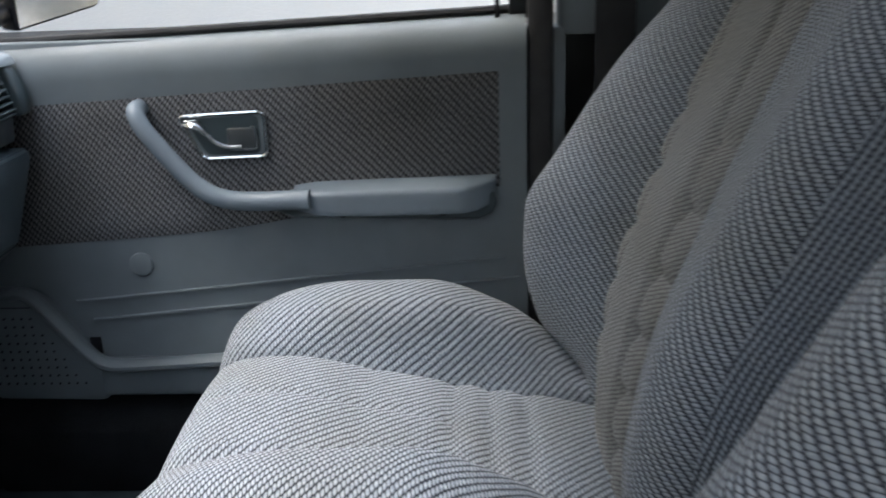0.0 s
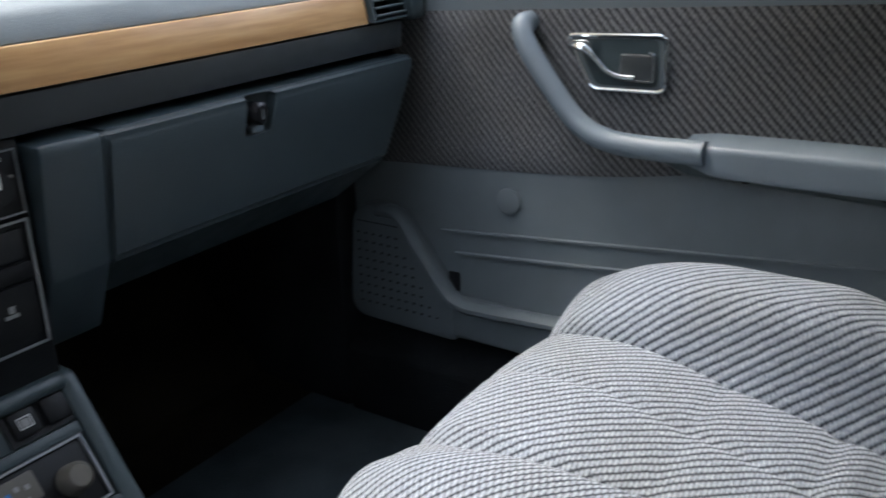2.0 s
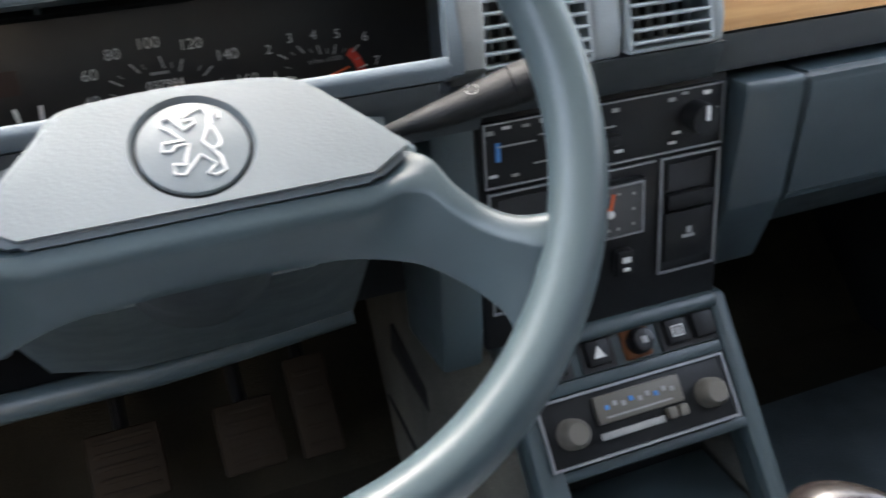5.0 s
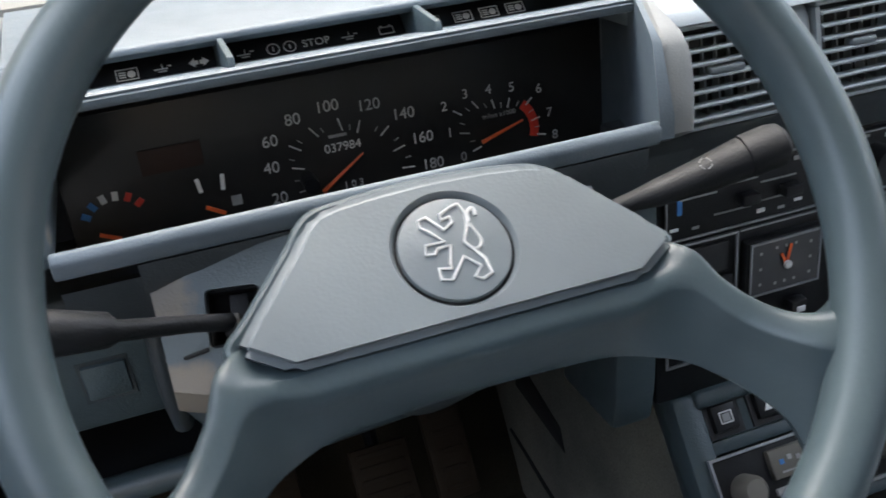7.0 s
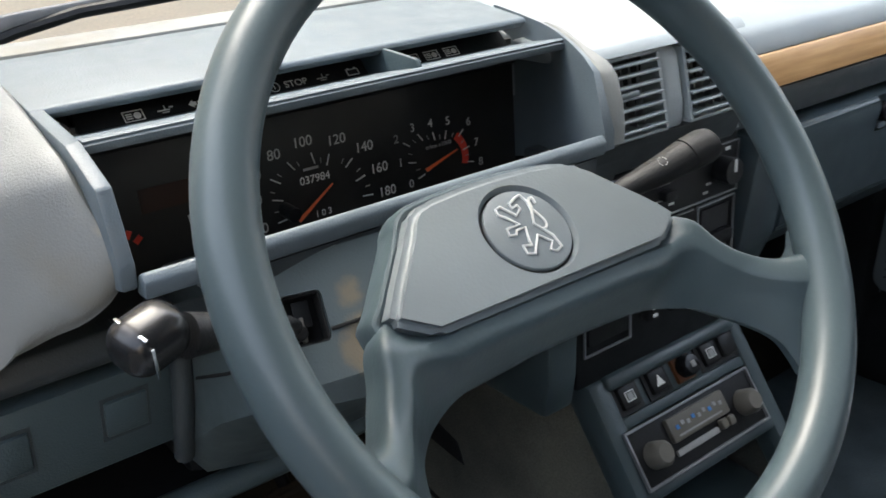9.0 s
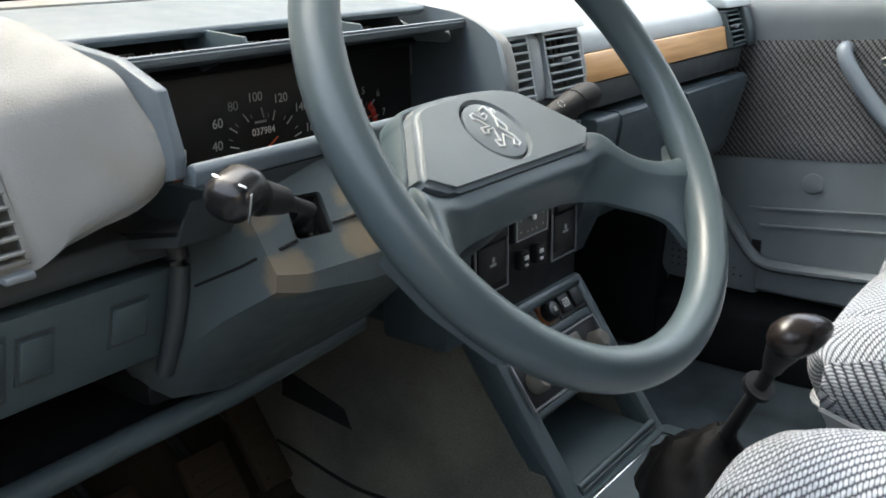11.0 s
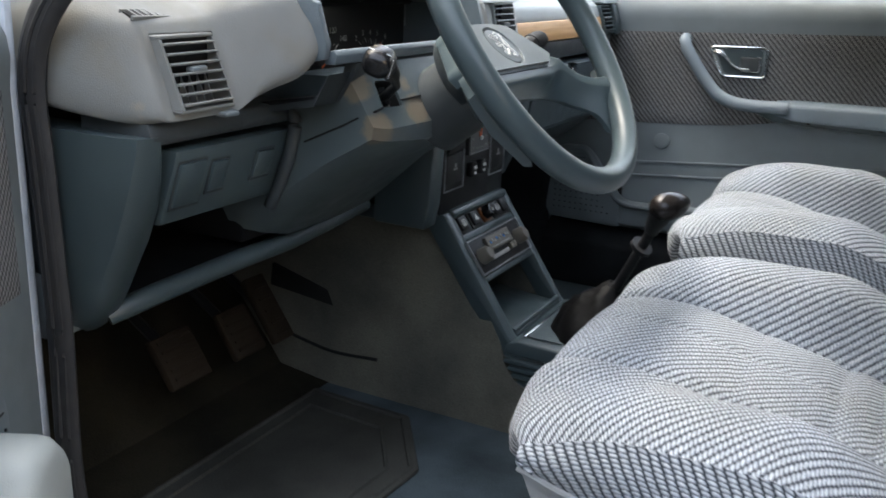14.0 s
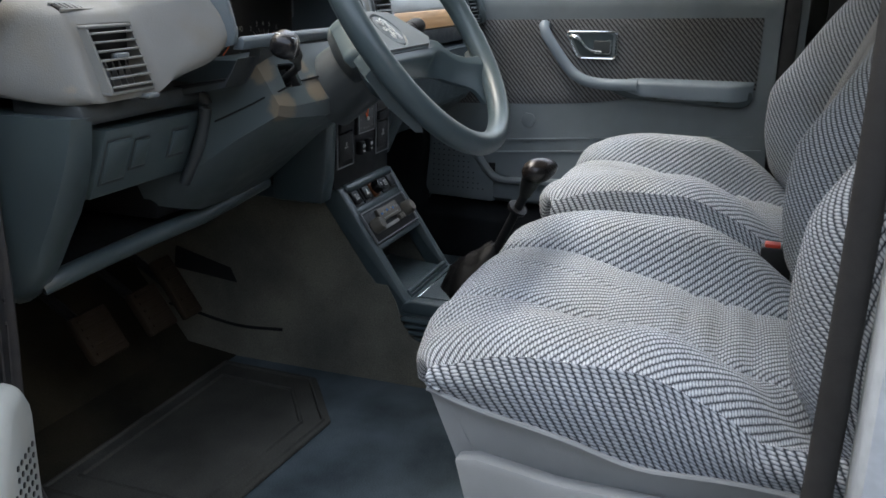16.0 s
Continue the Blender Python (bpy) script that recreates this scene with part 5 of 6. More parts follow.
# emblem: a plain upright animal outline in bright relief
em_line = [(8.4, 21.0), (4.8, 20.2), (-1.6, 17.4), (-1.4, 14.6), (2.7, 15.5), (3.1, 12.6), (-1.9, 9.6), (-8.0, 17.8), (-11.7, 16.8), (-12.3, 13.2), (-9.1, 10.5), (-3.9, 3.9), (-12.9, 3.9), (-14.0, -0.6), (-9.7, -1.4), (-7.7, 1.3), (-1.5, 1.3), (-4.9, -7.3), (-5.0, -9.8), (-10.5, -8.5), (-11.0, -13.9), (-6.7, -15.3), (2.3, -5.5), (8.2, -11.9), (3.7, -16.4), (6.8, -18.2), (11.7, -16.4), (11.3, -8.7), (5.0, 1.5), (9.3, 9.5), (10.2, 15.9), (8.4, 21.0)]
part("emblem_outline", tube([(x * 0.001, y * 0.001, -0.0003) for x, y in em_line], 0.00085, 6), BRIGHT, em, "bright raised emblem outline")
part("emblem_tail", tube(smooth_line([(0.0104, 0.0098, -0.0003), (0.0127, 0.0010, -0.0003), (0.0108, -0.0028, -0.0003), (0.0084, -0.0029, -0.0003)], 4), 0.0008, 6), BRIGHT, em)
part("emblem_tail", tube(smooth_line([(0.0104, 0.0106, -0.0003), (0.0116, 0.0159, -0.0003), (0.0146, 0.0172, -0.0003), (0.0146, 0.0131, -0.0003)], 4), 0.0009, 6), BRIGHT, em)

# ---------------------------------------------------------------- centre console
con = thing("centre_console", "blue-grey centre console with switch row and storage cubby", "console")
XL, XR = -0.099, 0.112
for xa, xb in ((XL - 0.003, XL + 0.016), (XR - 0.016, XR + 0.003)):
    part("console_cheek", prism([(0.506, 0.478), (0.555, 0.478), (0.540, 0.462), (0.408, 0.275), (0.366, 0.27), (0.363, 0.288), (0.386, 0.303)], xa - (0.007 if xa < 0 else 0), xb, bev=0.005), BLUE, con)
part("console_brow", prism([(0.503, 0.481), (0.497, 0.474), (0.500, 0.466), (0.56, 0.468), (0.56, 0.481)], XL + 0.010, XR - 0.010, bev=0.004, seg=3), BLUE, con)
part("side_band", prism([(0.508, 0.4735), (0.52, 0.452), (0.76, 0.450), (0.76, 0.471)], XL - 0.0065, XL + 0.004, bev=0.003), BLUE, con)
SL = math.degrees(math.atan2(0.512 - 0.385, 0.476 - 0.300))


def slope(s, x=0.0, d=0.0):
    """A pose on the sloped face, s metres below its top edge, d proud of it; local x right, z up the slope, -y outwards."""
    a = radians(SL)
    p = Vector((x, 0.509 - s * math.sin(a), 0.473 - s * math.cos(a))) + Vector((0, -math.cos(a), math.sin(a))) * d
    return pose(*p, -SL, 0, 0)


sw = part("switch_plate", box((XL + 0.016, 0.002, -0.038), (XR - 0.016, 0.03, -0.004), 0.002), BLUE, con)
sw.matrix_basis = slope(0)
part("row_rib", box((XL + 0.014, -0.001, -0.0490), (XR - 0.014, 0.03, -0.038), 0.002), BLUE, con).matrix_basis = slope(0)
for x, sym in ((-0.066, "heat"), (-0.024, "tri"), (0.056, "fan"), (0.085, "")):
    k = part("rocker_switch", box((-0.0115, -0.005, -0.0115), (0.0115, 0.01, 0.0115), 0.003), BLACK, con, "black rocker switch")
    k.matrix_basis = slope(0.021, x)
    part("switch_bezel", frame_bar(-0.0165, 0.0165, -0.0155, 0.0155, -0.0005, 0.0045, 0.006), RUBBER, k)
    if sym == "tri":
        b2 = bmesh.new()
        b2.faces.new([b2.verts.new(q) for q in ((-0.006, -0.0056, -0.005), (0.006, -0.0056, -0.005), (0, -0.0056, 0.006))])
        part("switch_mark", b2, WHITE, k, smooth=False)
    elif sym:
        part("switch_mark", frame_bar(-0.006, 0.006, -0.005, 0.005, -0.0058, 0.001, 0.0006), WHITE, k)
        part("switch_mark", box((-0.0035, -0.0058, -0.0035), (0.0035, -0.0052, 0.003), 0), GREYPRINT, k)
lt = part("cigar_lighter", box((-0.0135, -0.002, -0.0145), (0.0135, 0.008, 0.0145), 0.003), AMBER, con, "amber-framed cigar lighter")
lt.matrix_basis = slope(0.021, 0.016)
part("lighter_knob", tube([(0, 0.0, 0), (0, -0.012, 0), (0, -0.016, 0), (0, -0.0165, 0)], [0.0115, 0.0112, 0.0095, 0.006], 24), GLOSS, lt)
part("lighter_mark", box((-0.003, -0.0172, -0.003), (0.003, -0.0164, 0.003), 0.0005), GREYPRINT, lt)
radio = thing("car_radio", "black car radio with two dull round knobs", "radio", slope(0.0785, -0.003, 0.006))
RW, RH = 0.0925, 0.029
part("radio_body", box((-RW + 0.002, 0.0, -RH + 0.002), (RW - 0.002, 0.06, RH - 0.002), 0.002), BLACK, radio)
part("radio_trim", frame_bar(-RW, RW, -RH, RH, -0.0025, 0.0022, 0.004), SILVER, radio, "silver edge trim")
part("tuning_scale", box((-0.042, -0.006, -0.002), (0.042, 0.002, 0.022), 0.002), KNOB, radio)
for i in range(9):
    part("scale_mark", box((-0.034 + i * 0.008, -0.0068, 0.009 + 0.002 * (i % 2)), (-0.030 + i * 0.008, -0.006, 0.013 + 0.002 * (i % 2)), 0), GREYPRINT if i % 3 else BLUEPRINT, radio)
part("scale_mark", box((-0.034, -0.0068, 0.002), (0.03, -0.006, 0.0035), 0), GREYPRINT, radio)
part("cassette_slot", box((-0.042, -0.003, -0.015), (0.02, 0.001, -0.009), 0.001), GREYPRINT, radio)
for i in range(2):
    part("preset_key", box((0.022 + 0.011 * i, -0.008, -0.014), (0.031 + 0.011 * i, 0, -0.004), 0.002), KNOB, radio)
for x in (-0.068, 0.068):
    part("control_knob", tube([(x, 0.0, -0.002), (x, -0.014, -0.002), (x, -0.018, -0.002)], [0.0135, 0.0125, 0.009], 20), KNOB, radio, "dull grey-brown radio knob")
part("console_rail", box((XL + 0.014, -0.002, -0.119), (XR - 0.014, 0.012, -0.109), 0.003), BLUE, con).matrix_basis = slope(0)
part("cubby_back", box((XL + 0.016, 0.50, 0.29), (XR - 0.016, 0.51, 0.45), 0), BLACK, con)
part("cubby_tray", prism([(0.385, 0.296), (0.385, 0.306), (0.40, 0.304), (0.50, 0.312), (0.50, 0.296)], XL + 0.016, XR - 0.016, bev=0.002), BLUE, con)
part("tray_lip", tube([(XL + 0.014, 0.391, 0.3085), (XR - 0.014, 0.391, 0.3085)], 0.0042, 10), BLUE, con)
part("console_tail", prism([(0.396, 0.284), (0.392, 0.297), (0.376, 0.304), (0.12, 0.300), (0.02, 0.29), (0.02, 0.276), (0.388, 0.279)], XL - 0.012, XR + 0.003, bev=0.006, seg=3), BLUE, con)
for z in (0.2715, 0.2605, 0.2495, 0.2385):
    part("console_rib", box((XL - 0.0175, 0.05, z - 0.0040), (XR + 0.008, 0.392 - 0.6 * (0.2715 - z), z + 0.0032), 0.0028), BLUE, con)
part("console_foot", box((XL - 0.010, 0.03, FLOOR), (XR - 0.006, 0.386, 0.28), 0.004), BLUE_DARK, con)
for lo, hi in (((-0.090, 0.3685, 0.3035), (0.088, 0.372, 0.3065)), ((-0.090, 0.15, 0.3005), (-0.0865, 0.3685, 0.306)), ((0.0845, 0.15, 0.3005), (0.088, 0.3685, 0.306))):
    part("chrome_strip", box(lo, hi, 0.0008), CHROME, con)
# tunnel flank covered in carpet ahead of the console
tun = bmesh.new()
for xt, xb in ((-0.0985, -0.128), (0.1115, 0.140)):
    sg = 1 if xt > 0 else -1
    pr = [(0.503, 0.470), (0.402, 0.298), (0.392, 0.268), (0.372, 0.243), (0.345, 0.230), (0.30, 0.226), (0.30, FLOOR), (0.98, FLOOR), (0.98, 0.462), (0.75, 0.466)]
    a = [tun.verts.new((xt + (xb - xt) * max(0, (0.40 - z) / 0.24), y, z)) for y, z in pr]
    b = [tun.verts.new((xt - sg * 0.008, y, z)) for y, z in pr]
    tun.faces.new(a)
    tun.faces.new(b[::-1])
    for k in range(len(pr)):
        tun.faces.new((a[k], b[k], b[(k + 1) % len(pr)], a[(k + 1) % len(pr)]))
box((-0.09, 0.52, 0.44), (0.115, 0.98, 0.4605), 0, bm=tun)
tun = part("tunnel", tun, carpet("tunnel_carpet", (0.076, 0.076, 0.067), (0.155, 0.147, 0.119)))
tagged(tun, "brown-grey carpeted transmission tunnel", "tunnel", kind="structure")
part("carpet_seam", tube(smooth_line([(-0.1195, 0.84, 0.236), (-0.1205, 0.80, 0.231), (-0.122, 0.70, 0.216), (-0.1215, 0.61, 0.221)], 5), 0.0028, 6), HOLE, tun)
part("duct_opening", prism([(0.70, 0.292), (0.715, 0.318), (0.825, 0.345), (0.83, 0.305)], -0.1145, -0.103, bev=0.002), HOLE, tun, "dark open heater duct")
tun2 = part("tunnel", prism([(-0.125, FLOOR), (-0.085, 0.25), (0.085, 0.25), (0.125, FLOOR)], -1.5, 0.44, "y", bev=0.02), CARPET)
tagged(tun2, "blue carpeted floor hump between the seats", "tunnel", kind="structure")

# ---------------------------------------------------------------- gear lever
gear = thing("gear_lever", "black gear lever with a rounded knob and leather boot", "gear lever")
rings = []
for k, (y, z, rx, ry) in enumerate(((0.275, 0.298, 0.078, 0.080), (0.276, 0.318, 0.070, 0.072), (0.280, 0.336, 0.055, 0.060), (0.280, 0.350, 0.044, 0.048), (0.277, 0.362, 0.034, 0.036), (0.273, 0.372, 0.026, 0.024), (0.268, 0.380, 0.020, 0.018), (0.262, 0.388, 0.013, 0.012))):
    rings.append([(-0.008 + rx * (1 + 0.07 * math.sin(5 * a + k)) * math.cos(a), y + ry * (1 + 0.07 * math.cos(7 * a + k)) * math.sin(a), z + 0.004 * math.sin(6 * a + k * 2)) for a in (2 * math.pi * i / 32 for i in range(32))])
part("boot", skin(rings), HIDE, gear, "wrinkled black leather boot")
part("shaft", tube([(-0.010, 0.270, 0.36), (-0.038, 0.218, 0.468), (-0.042, 0.208, 0.49)], 0.0075, 14), BLACK, gear)
part("collar", tube([(-0.036, 0.224, 0.458), (-0.0375, 0.2205, 0.463)], 0.0165, 18), BLACK, gear, "flat black lift collar")
bm = bmesh.new()
bmesh.ops.create_uvsphere(bm, u_segments=24, v_segments=16, radius=1)
for v in bm.verts:
    k = 1 - 0.25 * v.co.x
    v.co = Vector((v.co.x * 0.034, v.co.y * 0.0205 * k, v.co.z * 0.0195 * k))
bmesh.ops.transform(bm, matrix=Matrix.Translation((-0.053, 0.183, 0.531)) @ Matrix.Rotation(radians(-33), 4, "Z") @ Matrix.Rotation(radians(-6), 4, "Y"), verts=bm.verts)
knob = part("knob", bm, plain("brown_black_knob", (0.013, 0.0105, 0.0098), 0.25), gear, "smooth worn black gear knob")
part("knob_neck", tube([(-0.043, 0.209, 0.486), (-0.048, 0.2045, 0.499), (-0.056, 0.197, 0.514), (-0.061, 0.191, 0.527)], [0.0095, 0.0125, 0.0160, 0.0175], 18), BLACK, knob)

# ---------------------------------------------------------------- seats
def seat(name, cx, cy, left, right, bl, br, by, label):
    """A bucket seat: left and right are the heights of the bolster crests."""
    s = thing(name, label, "car seat", Matrix.Translation((cx, cy, 0)), "front seats")
    HW = 0.256

    def crest(side, y):
        top = left if side < 0 else right
        return top - lerp(y, [(-0.30, 0.125), (-0.25, 0.105), (-0.2, 0.076), (-0.14, 0.034), (-0.04, 0.0), (0.05, 0.0), (0.10, 0.004), (0.14, 0.011), (0.17, 0.018)])

    def seamz(y):
        return lerp(y, [(-0.30, 0.372), (-0.25, 0.385), (-0.2, 0.398), (-0.09, 0.418), (0.02, 0.441), (0.10, 0.457), (0.17, 0.460)])

    def edge(side, y):
        return crest(side, y) - lerp(y, [(-0.2, 0.018), (0.17, 0.022)])

    def nose(t):
        """Along the seat from the back to under the front: y and how far it has dropped."""
        L = [(-0.30, 0.0), (-0.25, 0.0), (-0.2, 0.0), (-0.1, 0.0), (0.0, 0.0), (0.08, 0.0), (0.135, 0.002), (0.166, 0.007), (0.188, 0.017), (0.201, 0.031), (0.208, 0.048), (0.208, 0.066), (0.200, 0.09)]
        run = [0.0]
        for (ya, da), (yb_, db) in zip(L, L[1:]):
            run.append(run[-1] + math.hypot(yb_ - ya, db - da))
        d = t * run[-1]
        return lerp(d, [(k, p[0]) for k, p in zip(run, L)]), lerp(d, [(k, p[1]) for k, p in zip(run, L)])

    def pull(x, y):
        """The front corners are rounded off in plan."""
        return 0.030 * max(0, (abs(x) - 0.17) / (HW - 0.17)) ** 2.2 * min(1, max(0, (y - 0.06) / 0.12))

    def under(x):
        return 0.372 + 0.030 * (abs(x) / HW) ** 4

    def welt_z(y):
        return lerp(y, [(-0.30, 0.350), (-0.15, 0.356), (-0.07, 0.352), (0.02, 0.370), (0.12, 0.388), (0.17, 0.402)])

    def mid(u, v):
        y, d = nose(u)
        x = -0.118 + 0.236 * v
        z = seamz(min(y, 0.17)) + 0.010 * (1 - (2 * v - 1) ** 2) + 0.004
        z -= 0.013 * max(0, abs(2 * v - 1) - 0.82) / 0.18
        # quilting seams across the seat
        for ys, dp in ((0.015, 0.0022), (-0.078, 0.005), (-0.118, 0.005), (-0.158, 0.005)):
            z -= dp * math.exp(-((y - ys) / 0.009) ** 2)
        z -= 0.0025 * math.exp(-(x / 0.006) ** 2) * (1 if y > -0.08 else 0)
        return (x, y, max(z - d, under(x)))

    part("cushion_centre", sheet(mid, 100, 30), SEAT_MID, s, "grey striped woven seat centre")
    for side in (-1, 1):
        def bol(u, v, side=side):
            y, d = nose(u)
            yy = min(y, 0.17)
            q = [(0.118, seamz(yy) - 0.010), (0.126, seamz(yy) + 0.008), (0.150, max(crest(side, yy) - 0.010, seamz(yy) + 0.012)), (0.185, crest(side, yy)), (0.215, crest(side, yy) - 0.001), (0.240, crest(side, yy) - 0.010), (HW, edge(side, yy))]
            x, z = along(q, v)
            k = min(1, max(0, (x - 0.205) / (HW - 0.205)))
            return (side * x, y - pull(x, y) - 0.22 * d * (x / HW) ** 4, max(z - d * (1 - 0.71 * k * k * (3 - 2 * k)), under(x)))

        part("cushion_bolster", sheet(bol, 80, 24), SEAT_BOL_R if side > 0 else SEAT_BOL_L, s, "grey striped woven bolster")

        def corner(u, v, side=side):
            x, y, z = bol(1.0, 0.45 + 0.55 * u)
            return (x, y - 0.004 * v, z + (under(x) - z) * v)

        part("cushion_corner", sheet(corner, 16, 8), SEAT_NOSE, s)

        def flank(u, v, side=side):
            top = bol(u, 1.0)
            zb = min(welt_z(top[1]), top[2] - 0.001)
            return (side * (HW + 0.008 * math.sin(math.pi * v)), top[1], top[2] + (zb - top[2]) * v)

        part("cushion_side", sheet(flank, 80, 12), SEAT_SIDE, s, "grey striped woven cushion side")
        welt = [flank(i / 40, 1.0) for i in range(41)]
        part("piping", tube([(x + side * 0.002, y, z) for x, y, z in welt], 0.0035, 8), GREYBASE, s, "smooth grey piping")

        def skirt(u, v, side=side):
            x, y, zt = flank(u, 1.0)
            return (x - side * (0.002 + 0.02 * v), y - 0.035 * v * u, zt + (0.30 - zt) * v)

        part("seat_skirt", sheet(skirt, 40, 6), GREYBASE, s, "smooth grey vinyl skirt")
        part("rail_cover", prism([(-0.30, 0.25), (-0.30, 0.335), (-0.24, 0.33), (-0.10, 0.318), (0.02, 0.318), (0.11, 0.33), (0.135, 0.325), (0.12, 0.27), (0.08, 0.23)], side * (HW - 0.018), side * (HW + 0.006), bev=0.006), GREYBASE, s)
        part("seat_rail", box((side * 0.21 - 0.015, -0.25, FLOOR), (side * 0.21 + 0.015, 0.16, FLOOR + 0.04), 0.003), BLACK, s)
        part("rail_post", box((side * 0.21 - 0.012, -0.2, FLOOR + 0.03), (side * 0.21 + 0.012, 0.10, 0.31), 0.003), BLACK, s)
    part("seat_pan", prism([(-0.29, 0.26), (-0.29, 0.35), (0.12, 0.37), (0.145, 0.36), (0.11, 0.28)], -0.225, 0.225, bev=0.01), GREYBASE, s)
    def lip(x):
        return (x, 0.200 - pull(x, 0.2) - 0.02 * (abs(x) / HW) ** 4, under(x))

    part("front_welt", tube([lip(HW * (i / 12 - 1)) for i in range(25)], 0.0035, 8), GREYBASE, s)

    def front(u, v):
        x, y, z = lip(HW * (2 * u - 1))
        return (x * (1 - 0.08 * v), y - 0.045 * v, z + (0.30 - z) * v)

    part("front_skirt", sheet(front, 24, 5), GREYBASE, s, "smooth grey vinyl front skirt")

    # backrest
    def yc(z):
        return by - cy + lerp(z, [(0.36, -0.222), (0.45, -0.222), (0.55, -0.235), (0.70, -0.285), (0.85, -0.350), (1.0, -0.42), (1.04, -0.46)])

    def ys(z):
        return by - cy + lerp(z, [(0.36, -0.226), (0.391, -0.214), (0.465, -0.16), (0.547, -0.145), (0.604, -0.147), (0.679, -0.19), (0.774, -0.252), (0.84, -0.308), (0.95, -0.39), (1.04, -0.47)])

    def yb(side, z):
        return yc(z) + (bl if side < 0 else br) * (ys(z) - yc(z))

    def hz(u):
        return 0.36 + 0.68 * u

    def narrow(z):
        return lerp(z, [(0.36, 0.97), (0.5, 1.0), (0.75, 1.0), (0.9, 0.93), (1.04, 0.80)])

    def bmid(u, v):
        z = hz(u)
        x = (-0.118 + 0.236 * v) * narrow(z)
        y = yc(z) + 0.012 * (1 - (2 * v - 1) ** 2)
        for zs, dp in ((0.44, 0.010), (0.50, 0.010), (0.56, 0.010), (0.62, 0.010), (0.68, 0.010), (0.74, 0.008)):
            y -= dp * math.exp(-((z - zs) / 0.010) ** 2) * min(1, max(0, (abs(x) - 0.045) / 0.02))
        y -= 0.007 * math.exp(-((abs(x) - 0.058) / 0.005) ** 2)
        y -= 0.012 * max(0, abs(2 * v - 1) - 0.84) / 0.16
        return (x, y, z)

    part("back_centre", sheet(bmid, 100, 40), BACK_MID, s, "grey striped woven backrest centre")
    for side in (-1, 1):
        def bb(u, v, side=side):
            z = hz(u)
            q = [(0.118, yc(z) - 0.010), (0.126, yc(z) + 0.006), (0.155, 0.6 * yb(side, z) + 0.4 * yc(z)), (0.19, yb(side, z)), (0.215, yb(side, z) + 0.002), (0.242, yb(side, z) - 0.012), (0.258, yb(side, z) - 0.035)]
            x, y = along(q, v)
            return (side * x * narrow(z), y, z)

        part("back_bolster", sheet(bb, 70, 24), BACK_BOL_L if side > 0 else BACK_BOL_R, s, "grey striped woven backrest bolster")

        def bs(u, v, side=side):
            z = hz(u)
            a, b = yb(side, z) - 0.035, yc(z) - 0.13
            return (side * (0.258 + 0.006 * math.sin(math.pi * v)) * narrow(z), a + (b - a) * v, z)

        part("back_side", sheet(bs, 50, 10), BACK_SIDE, s, "grey striped woven backrest side")
    part("back_shell", sheet(lambda u, v: ((-0.258 + 0.516 * v) * narrow(hz(u)), yc(hz(u)) - 0.13 - 0.01 * math.sin(math.pi * v), hz(u)), 20, 8), GREYBASE, s)
    part("back_top", sheet(lambda u, v: ((-0.258 + 0.516 * v) * narrow(1.04), yc(1.04) - 0.13 * u, 1.04 + 0.02 * math.sin(math.pi * u)), 8, 12), SEAT_MID, s)
    return s


seat("front_seat", -0.345, 0.0, 0.474, 0.498, 0.7, 0.75, -0.012, "driver's bucket seat in grey-blue striped woven cloth")
seat("front_seat", 0.325, 0.022, 0.503, 0.509, 0.22, 1.0, 0.0, "passenger bucket seat in grey-blue striped woven cloth")
bk = thing("seat_belt_buckle", "seat belt buckle with a red release button", "buckle")
part("buckle_body", box((-0.095, -0.20, 0.40), (-0.070, -0.155, 0.458), 0.004), BLACK, bk)
part("release_button", box((-0.092, -0.182, 0.455), (-0.073, -0.160, 0.4625), 0.002), plain("red_button", (0.4, 0.04, 0.02), 0.4), bk, "red release button")
part("buckle_stem", box((-0.088, -0.20, 0.25), (-0.078, -0.18, 0.41), 0.002), BLACK, bk)
sb = thing("seat_belt", "black seat belt hanging on the far pillar", "seat belt")
part("webbing", skin([[(x, -0.285, z), (x, -0.235, z), (x - 0.002, -0.235, z), (x - 0.002, -0.285, z)] for x, z in ((0.650, 0.25), (0.648, 0.6), (0.640, 0.85), (0.60, 1.15))]), RUBBER, sb)

# ---------------------------------------------------------------- door opening, seals, open door
sealpts = smooth_line([(-0.70, 0.40, 1.02), (-0.712, 0.50, 0.88), (-0.722, 0.593, 0.785), (-0.722, 0.621, 0.72), (-0.722, 0.618, 0.64), (-0.722, 0.612, 0.48), (-0.722, 0.613, 0.31), (-0.712, 0.60, 0.22), (-0.70, 0.55, 0.19), (-0.70, 0.2, 0.185), (-0.70, -0.15, 0.19), (-0.70, -0.205, 0.24), (-0.70, -0.215, 0.40), (-0.70, -0.218, 0.60), (-0.70, -0.218, 0.80), (-0.66, -0.218, 1.15)], 6)
sm = part("door_seal", tube(sealpts, [lerp(i, [(0, 0.016), (8, 0.017), (36, 0.017), (44, 0.016), (54, 0.0125), (90, 0.0125)]) for i in range(len(sealpts))], 12, 0.45, up=(1, 0, 0)), RUBBER)
tagged(sm, "black rubber door seal round the opening", "seal", kind="structure")
for dy in (-0.009, 0.0, 0.009):
    part("seal_rib", tube([(p.x - 0.0068 + 0.25 * abs(dy), p.y + dy, p.z) for p in sealpts[4:38]], 0.0026, 6), RUBBER, sm)
ap = part("pillar_front", box((-0.79, 0.678, 0.10), (-0.69, 0.95, 0.80), 0.012), PAINT)
tagged(ap, "pale blue painted door pillar", "pillar", kind="structure")
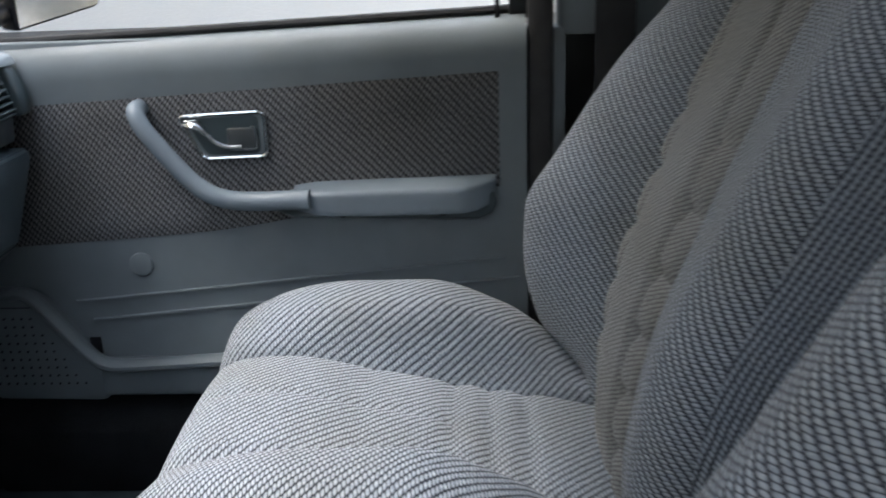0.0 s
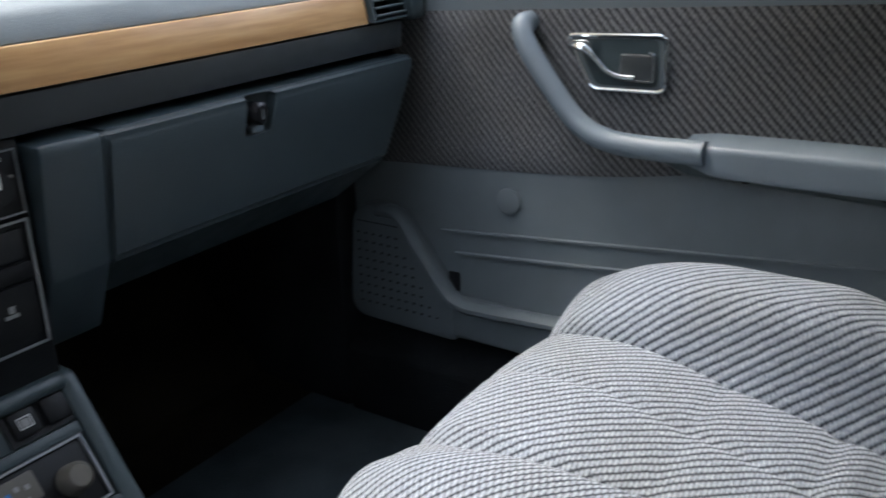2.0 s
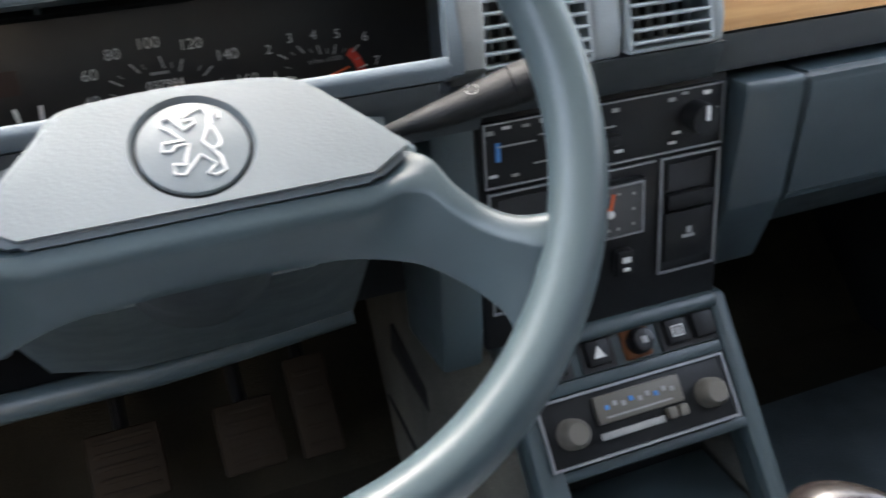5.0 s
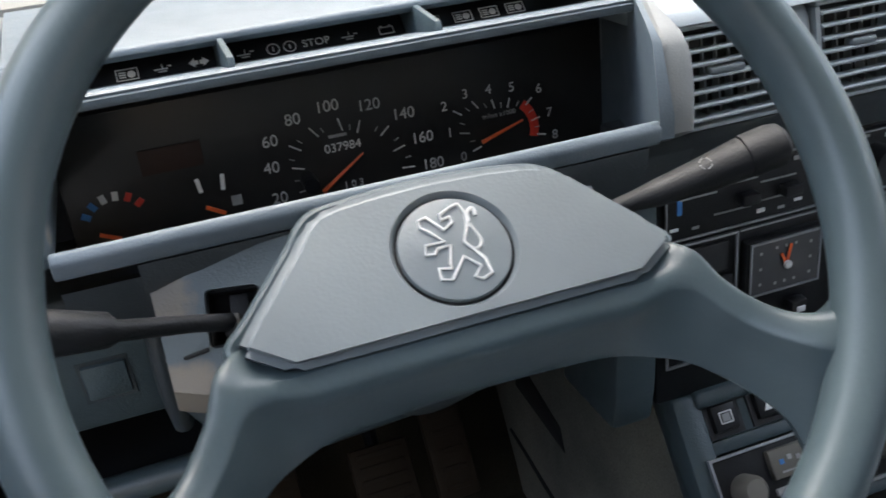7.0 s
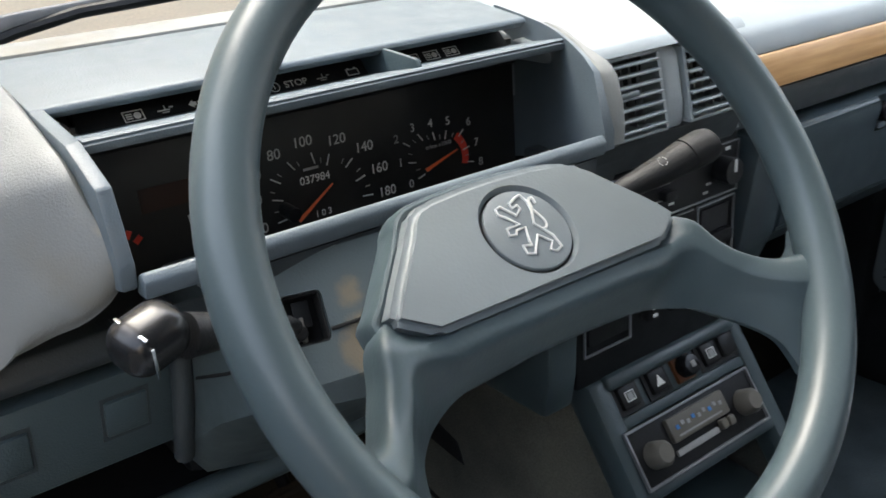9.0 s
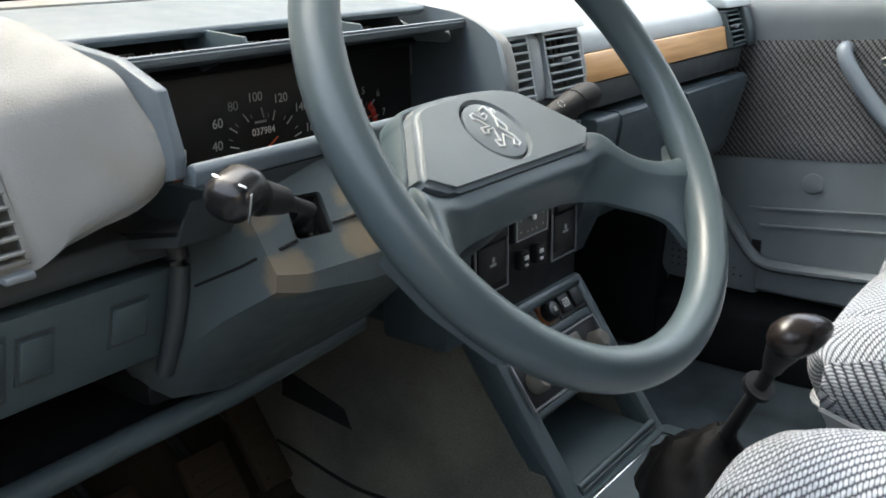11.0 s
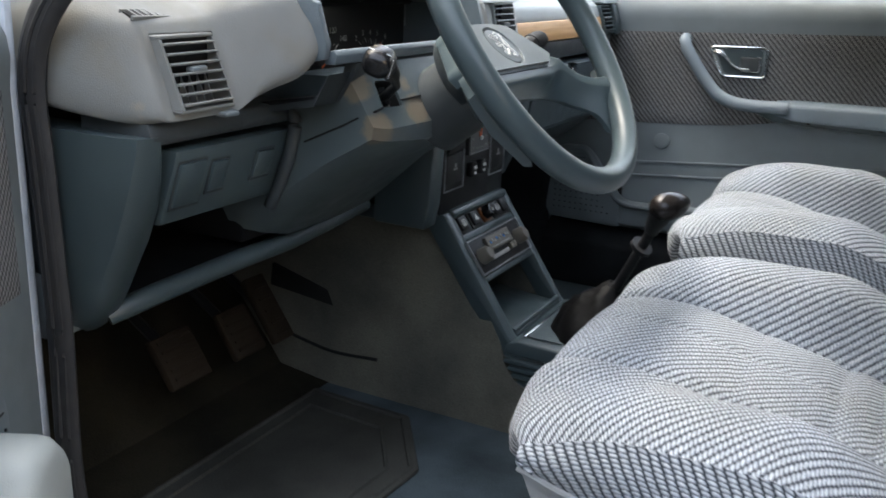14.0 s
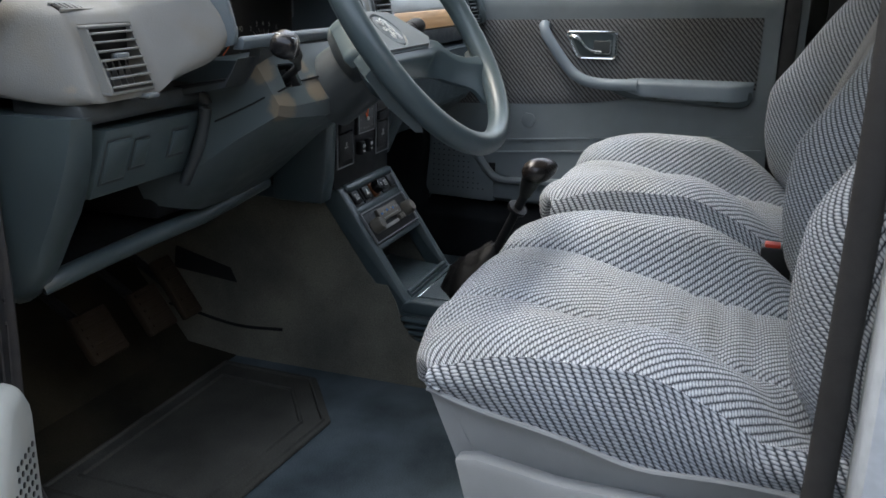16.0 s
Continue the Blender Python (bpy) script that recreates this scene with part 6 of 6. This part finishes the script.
bp = part("pillar_rear", box((-0.77, -0.36, 0.10), (-0.705, -0.235, 0.82), 0.015), PAINT)
tagged(bp, "pale blue painted latch pillar", "pillar", kind="structure")
part("door_end", box((DX - 0.002, 0.7205, 0.28), (DX + 0.0895, 0.738, 0.80), 0.006), PAINT, door, "pale blue painted door edge")
part("door_shell", box((DX + 0.0605, -0.16, 0.12), (DX + 0.09, 0.72, 0.79), 0.012), PAINT, door, "pale blue painted door shell")
dd = copy_thing(door, Matrix.Translation((-0.735, 0.635, 0)) @ Matrix.Rotation(radians(-62), 4, "Z") @ Matrix.Translation((0.64, -0.72, 0)) @ Matrix.Diagonal((-1, 1, 1, 1)))
cover = [(0.575, 0.30), (0.570, 0.43), (0.545, 0.462), (0.50, 0.462), (0.42, 0.35), (0.40, 0.30)]
sc = part("speaker_cover", prism(cover, DX - 0.095, DX - 0.004, bev=0.018, seg=4), COVER, dd, "pale moulded loudspeaker cover")
grille = bmesh.new()
for r in range(8):
    for c in range(10):
        y, z = 0.545 - 0.0115 * c, 0.315 + 0.0115 * r
        if y > 0.44 + (z - 0.30) * 0.6:
            bmesh.ops.create_cone(grille, cap_ends=True, segments=8, radius1=0.0028, radius2=0.0028, depth=0.003, matrix=Matrix.Translation((DX - 0.0945, y, z)) @ Matrix.Rotation(radians(90), 4, "Y"))
part("speaker_holes", grille, BLACK, sc, "small round perforations")
dd.name = "driver_door"
tagged(dd, "wide open driver door with grey trim and flecked cloth insert", "car door")

# wiper outside the windscreen
wp = thing("wiper", "black wiper arm resting on the windscreen", "wiper")
part("arm", prism([(-0.532, 0.797), (-0.520, 0.816), (-0.490, 0.832), (-0.44, 0.838), (-0.30, 0.845), (-0.30, 0.840), (-0.44, 0.826), (-0.475, 0.816), (-0.500, 0.797)], 0.915, 0.927, "y", bev=0.003), plain("grey_wiper_paint", (0.16, 0.16, 0.165), 0.35), wp, "grey painted wiper arm")
part("pivot_cap", disc((-0.495, 0.913, 0.825), 0.007, 0.008, "y", 20, 0.002), WHITE, wp, "pale pivot cap")
part("blade", tube([(-0.478, 0.918, 0.812), (-0.44, 0.918, 0.821), (-0.38, 0.912, 0.832), (-0.10, 0.90, 0.845)], 0.006, 8), BLACK, wp)
cw = part("scuttle", box((-0.68, 0.90, 0.70), (0.68, 1.02, 0.796), 0.01), BLACK)
tagged(cw, "black scuttle panel below the windscreen", "panel", kind="structure")
# pedals and mat
for x, y, z, w, h in ((-0.430, 0.74, 0.306, 0.075, 0.075), (-0.305, 0.74, 0.302, 0.065, 0.075), (-0.232, 0.745, 0.315, 0.045, 0.11)):
    pd = thing("pedal", "ribbed rubber foot pedal", "pedal", pose(x, y, z, -35, 0, 0), "foot pedals")
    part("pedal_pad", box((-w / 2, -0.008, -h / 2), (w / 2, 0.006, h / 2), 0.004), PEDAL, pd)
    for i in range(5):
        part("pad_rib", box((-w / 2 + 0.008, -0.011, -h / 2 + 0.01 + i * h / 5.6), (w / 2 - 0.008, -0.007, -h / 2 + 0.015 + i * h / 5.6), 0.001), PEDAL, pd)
    part("pedal_arm", tube([(0, 0.006, 0), (0, 0.05, 0.10), (0, 0.06, 0.24)], 0.008, 8), BLACK, pd)
mt = part("floor_mat", prism([(-0.63, 0.45), (-0.63, 0.70), (-0.165, 0.70), (-0.17, 0.52), (-0.30, 0.43)], FLOOR, FLOOR + 0.008, "z", bev=0.004), MAT)
tagged(mt, "dark grey moulded floor mat in the driver footwell", "mat")

for k in (0.93, 0.74):
    edge_line = [(-0.40 + (x + 0.40) * k, 0.575 + (y - 0.575) * k, FLOOR + 0.008) for x, y in ((-0.63, 0.45), (-0.63, 0.70), (-0.165, 0.70), (-0.17, 0.52), (-0.30, 0.43), (-0.63, 0.45))]
    part("mat_ridge", tube(edge_line, 0.004, 6), MAT, mt)
